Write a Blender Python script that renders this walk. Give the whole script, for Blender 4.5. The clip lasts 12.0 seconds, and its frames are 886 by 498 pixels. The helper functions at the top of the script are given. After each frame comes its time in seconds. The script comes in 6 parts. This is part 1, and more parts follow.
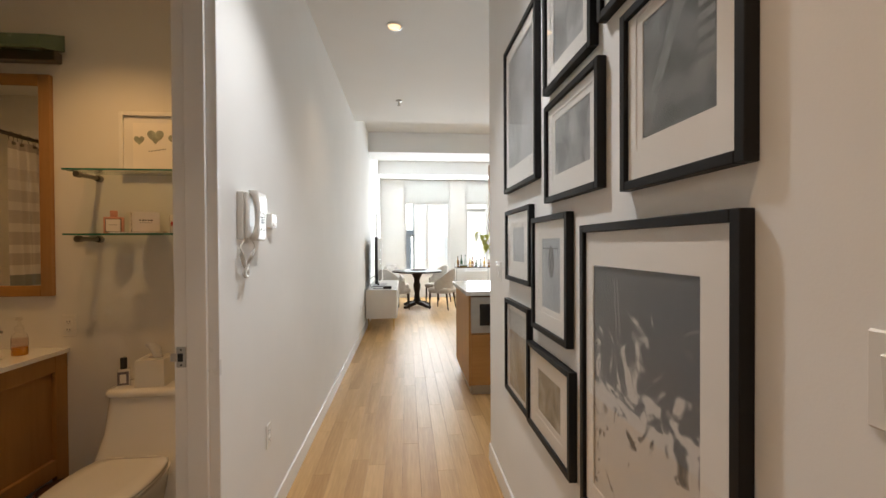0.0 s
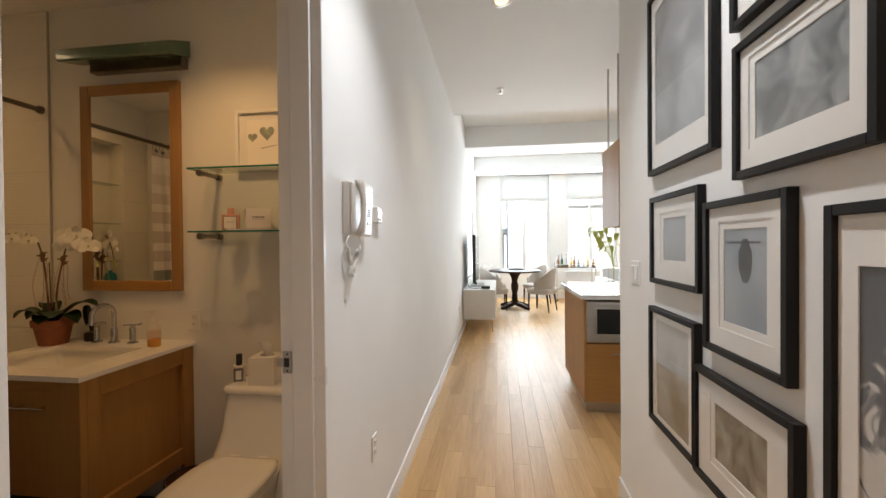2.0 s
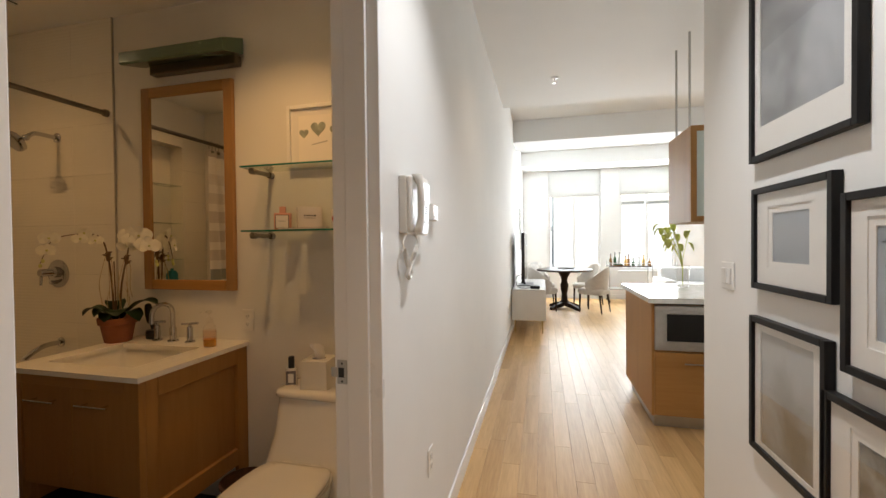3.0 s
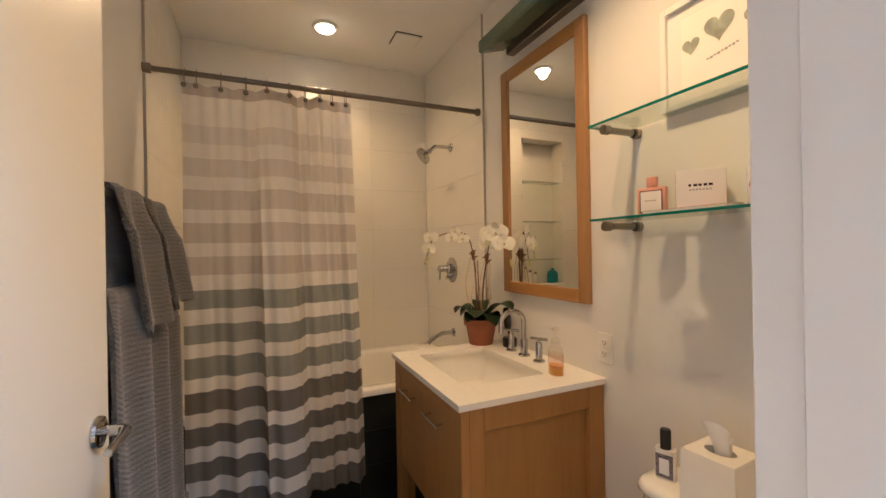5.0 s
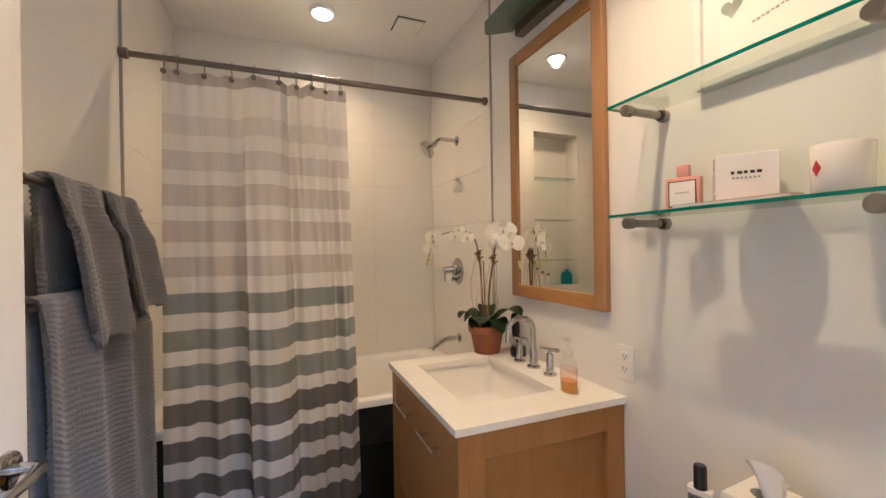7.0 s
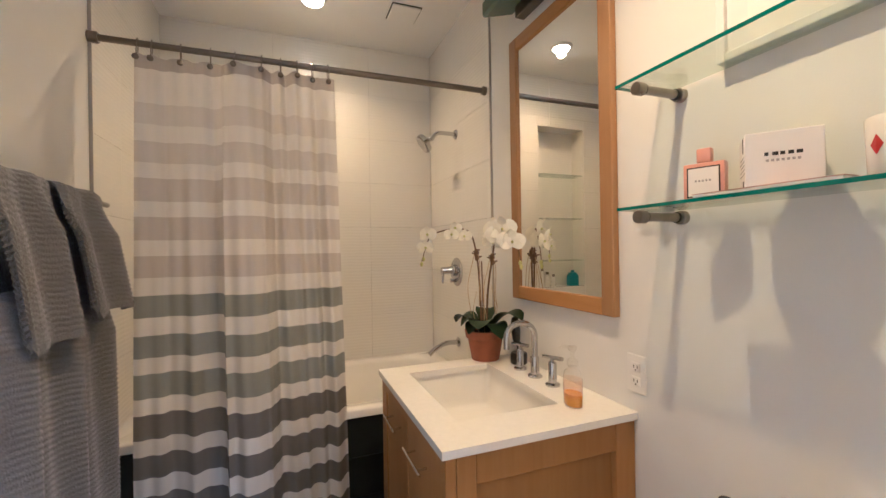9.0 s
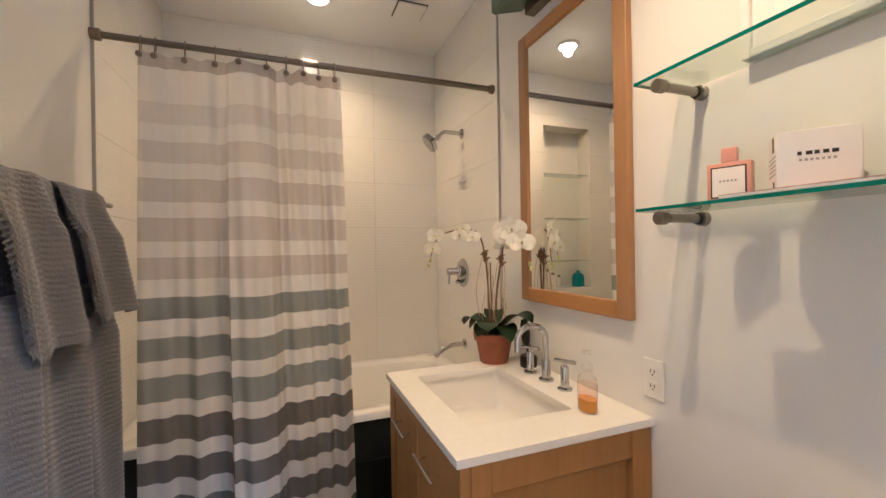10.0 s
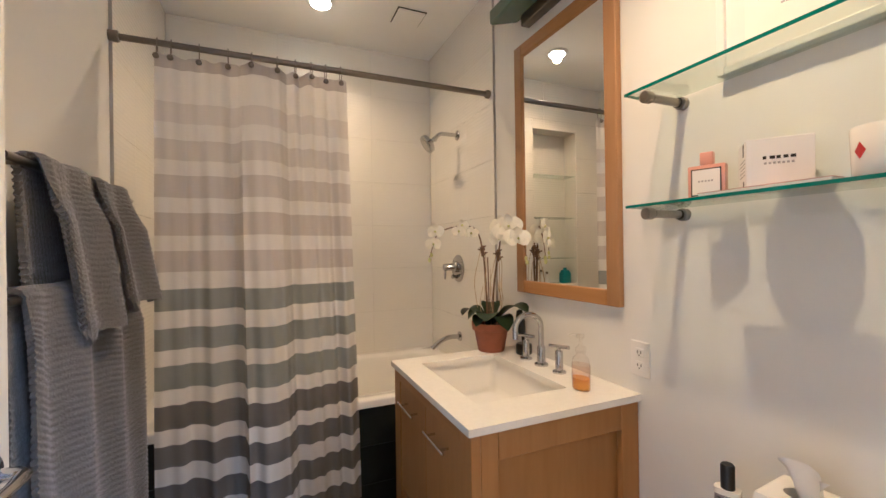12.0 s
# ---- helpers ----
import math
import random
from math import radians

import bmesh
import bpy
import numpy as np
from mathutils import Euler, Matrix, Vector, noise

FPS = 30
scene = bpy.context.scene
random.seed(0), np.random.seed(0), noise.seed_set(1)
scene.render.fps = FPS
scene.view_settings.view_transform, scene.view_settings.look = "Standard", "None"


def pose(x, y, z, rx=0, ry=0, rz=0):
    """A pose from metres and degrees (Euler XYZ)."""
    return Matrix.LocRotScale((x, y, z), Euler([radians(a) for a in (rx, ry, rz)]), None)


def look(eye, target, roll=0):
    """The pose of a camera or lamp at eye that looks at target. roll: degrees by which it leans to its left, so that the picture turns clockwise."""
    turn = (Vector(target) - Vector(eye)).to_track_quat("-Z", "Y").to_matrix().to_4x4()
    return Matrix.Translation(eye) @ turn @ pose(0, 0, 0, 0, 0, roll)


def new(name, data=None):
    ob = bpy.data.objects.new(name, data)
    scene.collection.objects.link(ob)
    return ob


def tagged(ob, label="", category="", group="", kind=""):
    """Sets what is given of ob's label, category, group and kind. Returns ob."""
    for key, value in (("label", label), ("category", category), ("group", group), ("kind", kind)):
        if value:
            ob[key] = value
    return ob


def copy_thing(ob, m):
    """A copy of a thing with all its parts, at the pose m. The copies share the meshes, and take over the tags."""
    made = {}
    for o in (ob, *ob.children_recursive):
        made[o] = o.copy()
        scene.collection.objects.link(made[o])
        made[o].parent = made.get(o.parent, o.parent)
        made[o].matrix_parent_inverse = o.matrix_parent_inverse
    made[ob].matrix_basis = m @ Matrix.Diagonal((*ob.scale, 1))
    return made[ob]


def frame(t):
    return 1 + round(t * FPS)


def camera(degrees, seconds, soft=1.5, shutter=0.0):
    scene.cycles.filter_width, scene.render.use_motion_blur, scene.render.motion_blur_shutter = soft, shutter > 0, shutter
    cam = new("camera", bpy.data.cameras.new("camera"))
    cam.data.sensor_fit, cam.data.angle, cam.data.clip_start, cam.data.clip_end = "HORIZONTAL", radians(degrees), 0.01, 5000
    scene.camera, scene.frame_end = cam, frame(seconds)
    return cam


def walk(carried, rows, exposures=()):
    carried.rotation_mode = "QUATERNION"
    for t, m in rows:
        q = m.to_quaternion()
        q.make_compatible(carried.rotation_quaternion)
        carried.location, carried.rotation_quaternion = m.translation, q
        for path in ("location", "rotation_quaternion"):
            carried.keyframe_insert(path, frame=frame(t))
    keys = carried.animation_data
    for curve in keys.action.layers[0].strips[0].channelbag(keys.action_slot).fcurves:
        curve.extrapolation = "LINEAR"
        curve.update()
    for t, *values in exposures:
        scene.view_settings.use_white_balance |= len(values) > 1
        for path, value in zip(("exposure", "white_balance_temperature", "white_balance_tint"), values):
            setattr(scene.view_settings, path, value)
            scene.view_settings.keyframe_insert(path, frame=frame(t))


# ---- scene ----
cam = camera(95.0, 12.0)
PATH = [
    (0, (0.23, 0.003, 1.336), (0.408, 1.995, 1.316), -0.3),
    (0.5, (0.198, 0.086, 1.328), (0.236, 2.085, 1.309), -0.4),
    (1, (0.177, 0.153, 1.324), (0.116, 2.152, 1.307), -0.4),
    (1.5, (0.148, 0.218, 1.326), (-0.014, 2.211, 1.304), -0.5),
    (2, (0.112, 0.286, 1.321), (-0.159, 2.268, 1.3), -0.5),
    (2.5, (0.075, 0.36, 1.32), (-0.316, 2.321, 1.298), -0.6),
    (2.7, (0.051, 0.389, 1.325), (-0.383, 2.341, 1.299), -0.6),
    (4.3, (-0.144, 0.758, 1.334), (-1.357, 2.348, 1.324), -1.1),
    (4.5, (-0.181, 0.902, 1.337), (-1.803, 2.073, 1.323), -1.2),
    (4.7, (-0.282, 1.055, 1.314), (-2.064, 1.962, 1.317), -1.1),
    (4.9, (-0.367, 1.121, 1.305), (-2.197, 1.928, 1.31), -1.0),
    (5, (-0.371, 1.122, 1.31), (-2.203, 1.925, 1.309), -1.0),
    (5.5, (-0.406, 1.161, 1.312), (-2.25, 1.935, 1.307), -1.0),
    (6, (-0.442, 1.188, 1.312), (-2.291, 1.951, 1.312), -1.0),
    (6.5, (-0.476, 1.216, 1.311), (-2.329, 1.966, 1.31), -0.9),
    (7, (-0.507, 1.24, 1.312), (-2.365, 1.981, 1.309), -0.9),
    (7.2, (-0.523, 1.248, 1.308), (-2.38, 1.989, 1.309), -1.0),
    (8.8, (-0.609, 1.339, 1.296), (-2.479, 2.048, 1.306), -1.0),
    (9, (-0.613, 1.339, 1.301), (-2.483, 2.049, 1.304), -0.9),
    (9.5, (-0.636, 1.341, 1.3), (-2.507, 2.048, 1.304), -0.9),
    (10, (-0.653, 1.318, 1.308), (-2.523, 2.026, 1.309), -0.9),
    (10.5, (-0.654, 1.277, 1.31), (-2.522, 1.993, 1.311), -0.8),
    (11, (-0.639, 1.243, 1.296), (-2.502, 1.969, 1.3), -0.8),
    (11.5, (-0.615, 1.219, 1.288), (-2.469, 1.968, 1.293), -0.7),
    (12, (-0.58, 1.205, 1.284), (-2.421, 1.988, 1.287), -0.8),
]
EXPOSURES = [(0.0, 0.18, 6850, 10), (0.6, 0.25, 6750, 10), (2.0, 0.35, 6650, 10), (2.7, 0.35, 6700, 10), (4.4, 0.58, 7900, 10), (4.7, 1.1, 6700, 10), (5.0, 1.57, 5250, 9), (5.5, 1.8, 4700, 8), (7.2, 1.88, 4530, 8), (9.5, 1.95, 4530, 8), (12.0, 1.95, 4530, 8)]
walk(cam, [(t, look(eye, target, roll)) for t, eye, target, roll in PATH], EXPOSURES)


# ---- light ----
world = bpy.data.worlds.new("sky")
scene.world = world
world.use_nodes = True
wn = world.node_tree.nodes
sky = wn.new("ShaderNodeTexSky")
sky.sky_type = "NISHITA"
sky.sun_disc = False
sky.sun_elevation, sky.sun_rotation = radians(46), radians(150)
world.node_tree.links.new(sky.outputs[0], wn["Background"].inputs[0])
wn["Background"].inputs[1].default_value = 0.15


def lamp(name, kind, energy, colour, m, **more):
    data = bpy.data.lights.new(name, kind)
    data.energy, data.color = energy, colour
    for key, value in more.items():
        if key == "size":
            data.shape, data.size, data.size_y = "RECTANGLE", value[0], value[1]
        elif key == "radius":
            data.shadow_soft_size = value
        elif key == "spot":
            data.spot_size, data.spot_blend = radians(value), 0.85
        elif key == "angle":
            data.angle = radians(value)
    ob = new(name, data)
    ob.matrix_world = m
    return ob


WARM = (1.0, 0.565, 0.22)
sun = lamp("sun", "SUN", 5.0, (1.0, 0.95, 0.88), look((0, 0, 0), (-0.35, 0.60, -0.72)), angle=0.5)
# sky light in the window openings
for wx in (0.78, 2.47):
    lamp("window_light", "AREA", 95, (0.80, 0.90, 1.0), look((wx, 10.93, 1.9), (wx, 0, 1.3)), size=(1.2, 2.2))
# side light added at a window that is assumed and out of view
lamp("kitchen_window_light", "AREA", 14, (0.88, 0.94, 1.0), look((4.9, 8.2, 1.9), (0.0, 8.2, 1.9)), size=(2.4, 2.2))
# bulbs of the ceiling downlights, and a fill lamp in the hall
lamp("bathroom_bulb", "SPOT", 12, WARM, pose(-2.92, 1.48, 2.635), radius=0.03, spot=150)
lamp("bathroom_bulb", "SPOT", 25, WARM, pose(-1.25, 1.75, 2.635), radius=0.018, spot=124)
# y 1.65 is a cool fill added out of view; y 0.05 an assumed bulb
for sx, sy, power, tone in ((0.145, 3.22, 14, (1.0, 0.74, 0.5)), (0.145, 1.65, 88, (0.92, 0.96, 1.03)), (0.145, 0.05, 36, (1.0, 0.68, 0.44))):
    lamp("hall_bulb", "SPOT", power, tone, pose(sx, sy, 3.02), radius=0.04, spot=105)

# ---- materials ----


def mat(name, colour, rough=0.5, metal=0.0, vary=0.06, scale=8.0, bump=0.0, bump_scale=60.0, island=0.0, objrand=0.0, coat=0.0, sheen=0.0, spec=0.5):
    m = bpy.data.materials.new(name)
    m.use_nodes = True
    nt = m.node_tree
    n, l = nt.nodes, nt.links
    b = n["Principled BSDF"]
    b.inputs["Roughness"].default_value = rough
    b.inputs["Metallic"].default_value = metal
    b.inputs["Coat Weight"].default_value = coat
    b.inputs["Sheen Weight"].default_value = sheen
    b.inputs["Specular IOR Level"].default_value = spec
    tc = n.new("ShaderNodeTexCoord")
    noi = n.new("ShaderNodeTexNoise")
    noi.inputs["Scale"].default_value = scale
    noi.inputs["Detail"].default_value = 6
    l.new(tc.outputs["Object"], noi.inputs["Vector"])
    ramp = n.new("ShaderNodeMapRange")
    ramp.inputs["From Min"].default_value, ramp.inputs["From Max"].default_value = 0.3, 0.7
    ramp.inputs["To Min"].default_value, ramp.inputs["To Max"].default_value = 1 - vary, 1 + vary
    l.new(noi.outputs["Fac"], ramp.inputs["Value"])
    value = ramp.outputs[0]
    if island or objrand:
        src = n.new("ShaderNodeNewGeometry").outputs["Random Per Island"] if island else n.new("ShaderNodeObjectInfo").outputs["Random"]
        r2 = n.new("ShaderNodeMapRange")
        k = island or objrand
        r2.inputs["To Min"].default_value, r2.inputs["To Max"].default_value = 1 - k, 1 + k
        l.new(src, r2.inputs["Value"])
        mul = n.new("ShaderNodeMath")
        mul.operation = "MULTIPLY"
        l.new(value, mul.inputs[0])
        l.new(r2.outputs[0], mul.inputs[1])
        value = mul.outputs[0]
    vm = n.new("ShaderNodeVectorMath")
    vm.operation = "SCALE"
    vm.inputs[0].default_value = colour
    l.new(value, vm.inputs["Scale"])
    l.new(vm.outputs[0], b.inputs["Base Color"])
    rr = n.new("ShaderNodeMapRange")
    rr.inputs["To Min"].default_value, rr.inputs["To Max"].default_value = max(0.0, rough - 0.06), min(1.0, rough + 0.06)
    l.new(noi.outputs["Fac"], rr.inputs["Value"])
    l.new(rr.outputs[0], b.inputs["Roughness"])
    if bump:
        n2 = n.new("ShaderNodeTexNoise")
        n2.inputs["Scale"].default_value = bump_scale
        n2.inputs["Detail"].default_value = 4
        l.new(tc.outputs["Object"], n2.inputs["Vector"])
        bp = n.new("ShaderNodeBump")
        bp.inputs["Strength"].default_value = bump
        bp.inputs["Distance"].default_value = 0.004
        l.new(n2.outputs["Fac"], bp.inputs["Height"])
        l.new(bp.outputs[0], b.inputs["Normal"])
    return m


def wood(name, dark, light, axis=2, rough=0.35, stretch=14.0, objrand=0.0, island=0.0, coat=0.0, grain=9.0):
    """Wood with grain along one axis (0 x, 1 y, 2 z)."""
    m = bpy.data.materials.new(name)
    m.use_nodes = True
    n, l = m.node_tree.nodes, m.node_tree.links
    b = n["Principled BSDF"]
    tc = n.new("ShaderNodeTexCoord")
    mp = n.new("ShaderNodeMapping")
    s = [1.0, 1.0, 1.0]
    s[axis] = 1.0 / stretch
    mp.inputs["Scale"].default_value = s
    l.new(tc.outputs["Object"], mp.inputs["Vector"])
    vec = mp.outputs[0]
    rnd = None
    if objrand or island:
        rnd = n.new("ShaderNodeObjectInfo").outputs["Random"] if objrand else n.new("ShaderNodeNewGeometry").outputs["Random Per Island"]
        k = n.new("ShaderNodeMath")
        k.operation = "MULTIPLY"
        k.inputs[1].default_value = 37.0
        l.new(rnd, k.inputs[0])
        cx = n.new("ShaderNodeCombineXYZ")
        for i in range(3):
            l.new(k.outputs[0], cx.inputs[i])
        ad = n.new("ShaderNodeVectorMath")
        l.new(vec, ad.inputs[0])
        l.new(cx.outputs[0], ad.inputs[1])
        vec = ad.outputs[0]
    n1 = n.new("ShaderNodeTexNoise")
    n1.inputs["Scale"].default_value, n1.inputs["Detail"].default_value, n1.inputs["Distortion"].default_value = grain, 5, 0.6
    n2 = n.new("ShaderNodeTexNoise")
    n2.inputs["Scale"].default_value, n2.inputs["Detail"].default_value = grain * 11, 3
    l.new(vec, n1.inputs["Vector"])
    l.new(vec, n2.inputs["Vector"])
    mx = n.new("ShaderNodeMath")
    mx.operation = "MULTIPLY_ADD"
    mx.inputs[1].default_value = 0.35
    l.new(n2.outputs["Fac"], mx.inputs[0])
    sc = n.new("ShaderNodeMath")
    sc.operation = "MULTIPLY"
    sc.inputs[1].default_value = 0.65
    l.new(n1.outputs["Fac"], sc.inputs[0])
    l.new(sc.outputs[0], mx.inputs[2])
    val = mx.outputs[0]
    if rnd:
        a2 = n.new("ShaderNodeMath")
        a2.operation = "MULTIPLY_ADD"
        a2.inputs[1].default_value = objrand or island
        l.new(rnd, a2.inputs[0])
        l.new(val, a2.inputs[2])
        sb = n.new("ShaderNodeMath")
        sb.operation = "SUBTRACT"
        sb.inputs[1].default_value = (objrand or island) / 2
        l.new(a2.outputs[0], sb.inputs[0])
        val = sb.outputs[0]
    cr = n.new("ShaderNodeValToRGB")
    cr.color_ramp.elements[0].position, cr.color_ramp.elements[1].position = 0.28, 0.72
    cr.color_ramp.elements[0].color, cr.color_ramp.elements[1].color = (*dark, 1), (*light, 1)
    l.new(val, cr.inputs[0])
    l.new(cr.outputs[0], b.inputs["Base Color"])
    b.inputs["Roughness"].default_value = rough
    b.inputs["Specular IOR Level"].default_value = 0.3
    b.inputs["Coat Weight"].default_value = coat
    b.inputs["Coat Roughness"].default_value = 0.2
    bp = n.new("ShaderNodeBump")
    bp.inputs["Strength"].default_value, bp.inputs["Distance"].default_value = 0.12, 0.002
    l.new(n2.outputs["Fac"], bp.inputs["Height"])
    l.new(bp.outputs[0], b.inputs["Normal"])
    return m


def clear(name, colour, rough=0.0, ior=1.45):
    m = bpy.data.materials.new(name)
    m.use_nodes = True
    b = m.node_tree.nodes["Principled BSDF"]
    b.inputs["Base Color"].default_value = (*colour, 1)
    b.inputs["Transmission Weight"].default_value = 1.0
    b.inputs["Roughness"].default_value = rough
    b.inputs["IOR"].default_value = ior
    return m


def thin_glass(name, tint, gloss=0.06):
    """A thin pane: mostly see-through, with a weak clear reflection."""
    m = bpy.data.materials.new(name)
    m.use_nodes = True
    n, l = m.node_tree.nodes, m.node_tree.links
    n.remove(n["Principled BSDF"])
    tr, gl, mx, lw, pw, ma = (n.new("ShaderNode" + k) for k in ("BsdfTransparent", "BsdfGlossy", "MixShader", "LayerWeight", "Math", "Math"))
    lw.inputs["Blend"].default_value = 0.5
    pw.operation, pw.inputs[1].default_value = "POWER", 4.0
    ma.operation, ma.inputs[1].default_value, ma.inputs[2].default_value = "MULTIPLY_ADD", 0.75, 0.045
    l.new(lw.outputs["Facing"], pw.inputs[0])
    l.new(pw.outputs[0], ma.inputs[0])
    tr.inputs[0].default_value = (*tint, 1)
    gl.inputs["Roughness"].default_value = gloss
    l.new(ma.outputs[0], mx.inputs[0])
    l.new(tr.outputs[0], mx.inputs[1])
    l.new(gl.outputs[0], mx.inputs[2])
    l.new(mx.outputs[0], n["Material Output"].inputs["Surface"])
    return m


def glow(name, colour, strength):
    m = bpy.data.materials.new(name)
    m.use_nodes = True
    b = m.node_tree.nodes["Principled BSDF"]
    b.inputs["Base Color"].default_value = (0.8, 0.8, 0.8, 1)
    b.inputs["Emission Color"].default_value = (*colour, 1)
    b.inputs["Emission Strength"].default_value = strength
    return m


M_WALL = mat("wall_paint", (0.84, 0.83, 0.805), 0.8, vary=0.015, scale=3, bump=0.06, bump_scale=220, spec=0.2)
M_BATHWALL = mat("bath_wall_paint", (0.76, 0.745, 0.71), 0.5, vary=0.015, scale=3, bump=0.06, bump_scale=220)
M_CEIL = mat("ceiling_paint", (0.86, 0.86, 0.85), 0.7, vary=0.012, scale=2, bump=0.04, bump_scale=150)
M_TRIM = mat("trim_paint", (0.82, 0.81, 0.79), 0.3, vary=0.012, scale=5)
M_DOOR = mat("door_paint", (0.80, 0.78, 0.73), 0.32, vary=0.015, scale=2, bump=0.03, bump_scale=90)
M_OAK = wood("oak_floor", (0.46, 0.265, 0.105), (0.72, 0.465, 0.215), 1, 0.40, 16, objrand=0.17, coat=0.0)
M_OAKJ = wood("oak_floor_far", (0.46, 0.265, 0.105), (0.72, 0.465, 0.215), 1, 0.40, 16, island=0.17, coat=0.0)
M_FLOORBASE = mat("floor_joint", (0.16, 0.09, 0.04), 0.8)
M_MAPLE = wood("maple_veneer", (0.335, 0.158, 0.046), (0.435, 0.228, 0.074), 2, 0.45, 12, grain=5)
M_MAPLEX = wood("maple_veneer_across", (0.335, 0.158, 0.046), (0.435, 0.228, 0.074), 0, 0.45, 12, grain=5)
M_FRAMEWOOD = wood("mirror_frame_wood", (0.29, 0.15, 0.058), (0.38, 0.21, 0.088), 2, 0.36, 14, grain=5)
M_CHROME = mat("chrome", (0.52, 0.52, 0.53), 0.08, 1.0, vary=0.02)
M_NICKEL = mat("brushed_nickel", (0.30, 0.275, 0.25), 0.3, 1.0, vary=0.04, scale=40)
M_BRIGHT = mat("polished_steel", (0.66, 0.64, 0.60), 0.22, 1.0, vary=0.03)
M_BRONZE = mat("dark_nickel_rod", (0.22, 0.19, 0.16), 0.32, 1.0, vary=0.05)
M_PORC = mat("porcelain", (0.84, 0.82, 0.78), 0.08, vary=0.01, coat=0.4)
M_QUARTZ = mat("white_quartz", (0.83, 0.81, 0.77), 0.16, vary=0.02, scale=60)
M_TILEW0 = mat("white_wall_tile", (0.80, 0.775, 0.72), 0.14, vary=0.012, objrand=0.012, scale=4)
def ribbed(m):
    """Fine horizontal ripples of a moulded tile."""
    n, l = m.node_tree.nodes, m.node_tree.links
    tc, wv, bp = n.new("ShaderNodeTexCoord"), n.new("ShaderNodeTexWave"), n.new("ShaderNodeBump")
    wv.bands_direction = "Z"
    wv.inputs["Scale"].default_value, wv.inputs["Distortion"].default_value, wv.inputs["Detail"].default_value = 16.0, 1.2, 1.0
    bp.inputs["Strength"].default_value, bp.inputs["Distance"].default_value = 0.25, 0.002
    l.new(tc.outputs["Object"], wv.inputs["Vector"])
    l.new(wv.outputs["Fac"], bp.inputs["Height"])
    l.new(bp.outputs[0], n["Principled BSDF"].inputs["Normal"])
    return m


M_TILEW = ribbed(M_TILEW0)
M_GROUTW = mat("pale_grout", (0.70, 0.67, 0.61), 0.8, vary=0.03)
M_SLATE = mat("black_slate_tile", (0.013, 0.017, 0.015), 0.42, vary=0.35, scale=9, bump=0.25, bump_scale=25, objrand=0.15, spec=0.28)
M_GROUTD = mat("dark_grout", (0.05, 0.05, 0.048), 0.85)
M_EDGE = mat("satin_grey_trim", (0.42, 0.40, 0.37), 0.35, vary=0.03)
M_BLACK = mat("black_satin", (0.012, 0.011, 0.011), 0.32, vary=0.1, scale=20)
M_BLACKF = mat("black_frame_paint", (0.009, 0.008, 0.008), 0.5, vary=0.12, scale=30, bump=0.05, bump_scale=120, spec=0.25)
M_MATB = mat("mat_board", (0.87, 0.835, 0.78), 0.85, vary=0.012, scale=10)
M_PLASTIC = mat("white_plastic", (0.78, 0.76, 0.72), 0.3, vary=0.01)
M_PHONE = mat("ivory_plastic", (0.70, 0.66, 0.60), 0.35, vary=0.02)
M_SLOT = mat("slot_dark", (0.02, 0.02, 0.02), 0.6)
M_STEEL = mat("stainless_steel", (0.50, 0.49, 0.47), 0.36, 1.0, vary=0.04, scale=30)
M_DARKGLASS = mat("black_glass", (0.008, 0.009, 0.010), 0.06, vary=0.05)
M_GLASSPANE = thin_glass("picture_glass", (0.97, 0.97, 0.97), 0.0)
M_WINGLASS = thin_glass("window_glass", (0.96, 0.98, 0.98), 0.0)
M_SHELFGLASS = thin_glass("shelf_glass", (0.86, 0.91, 0.885), 0.0)
M_SHELFEDGE = mat("shelf_glass_edge", (0.01, 0.16, 0.13), 0.08, vary=0.1, scale=30)
M_MIRROR = mat("mirror_silver", (0.90, 0.90, 0.88), 0.0, 1.0, vary=0.0)
M_MIRROR.node_tree.nodes["Principled BSDF"].inputs["Roughness"].default_value = 0.0
for lk in list(M_MIRROR.node_tree.links):
    if lk.to_socket.name == "Roughness":
        M_MIRROR.node_tree.links.remove(lk)
M_LAMPON = glow("lit_lens", (1.0, 0.74, 0.42), 9)
M_HALLLENS = glow("hall_lens", (1.0, 0.60, 0.28), 1.7)
M_TERRA = mat("terracotta", (0.29, 0.095, 0.045), 0.8, vary=0.16, scale=14, bump=0.15, bump_scale=70)
M_LEAF = mat("orchid_leaf", (0.013, 0.030, 0.011), 0.42, vary=0.25, scale=16, spec=0.3)
M_STEM = mat("orchid_stem", (0.13, 0.07, 0.035), 0.6, vary=0.25, scale=30)
M_PETAL = mat("orchid_petal", (0.80, 0.77, 0.66), 0.6, vary=0.05, scale=40)
M_PETALY = mat("orchid_bud", (0.55, 0.55, 0.22), 0.6, vary=0.12, scale=40)
M_ROOT = mat("dry_root", (0.42, 0.31, 0.17), 0.8, vary=0.2, scale=50)
M_SOIL = mat("bark_mix", (0.06, 0.035, 0.02), 0.9, vary=0.4, scale=60, bump=0.8, bump_scale=60)
M_GREENGLASS = mat("green_glass_shade", (0.095, 0.15, 0.10), 0.25, vary=0.06, scale=5, coat=0.3)

# ---- building helpers ----
OFF = {}


def thing(name, x, y, z, label="", category="", group="", kind=""):
    """An empty at the base of a thing; its parts are given in world places."""
    ob = new(name)
    ob.location = (x, y, z)
    ob.empty_display_size = 0.05
    OFF[ob.name] = Vector((x, y, z))
    return tagged(ob, label, category, group, kind)


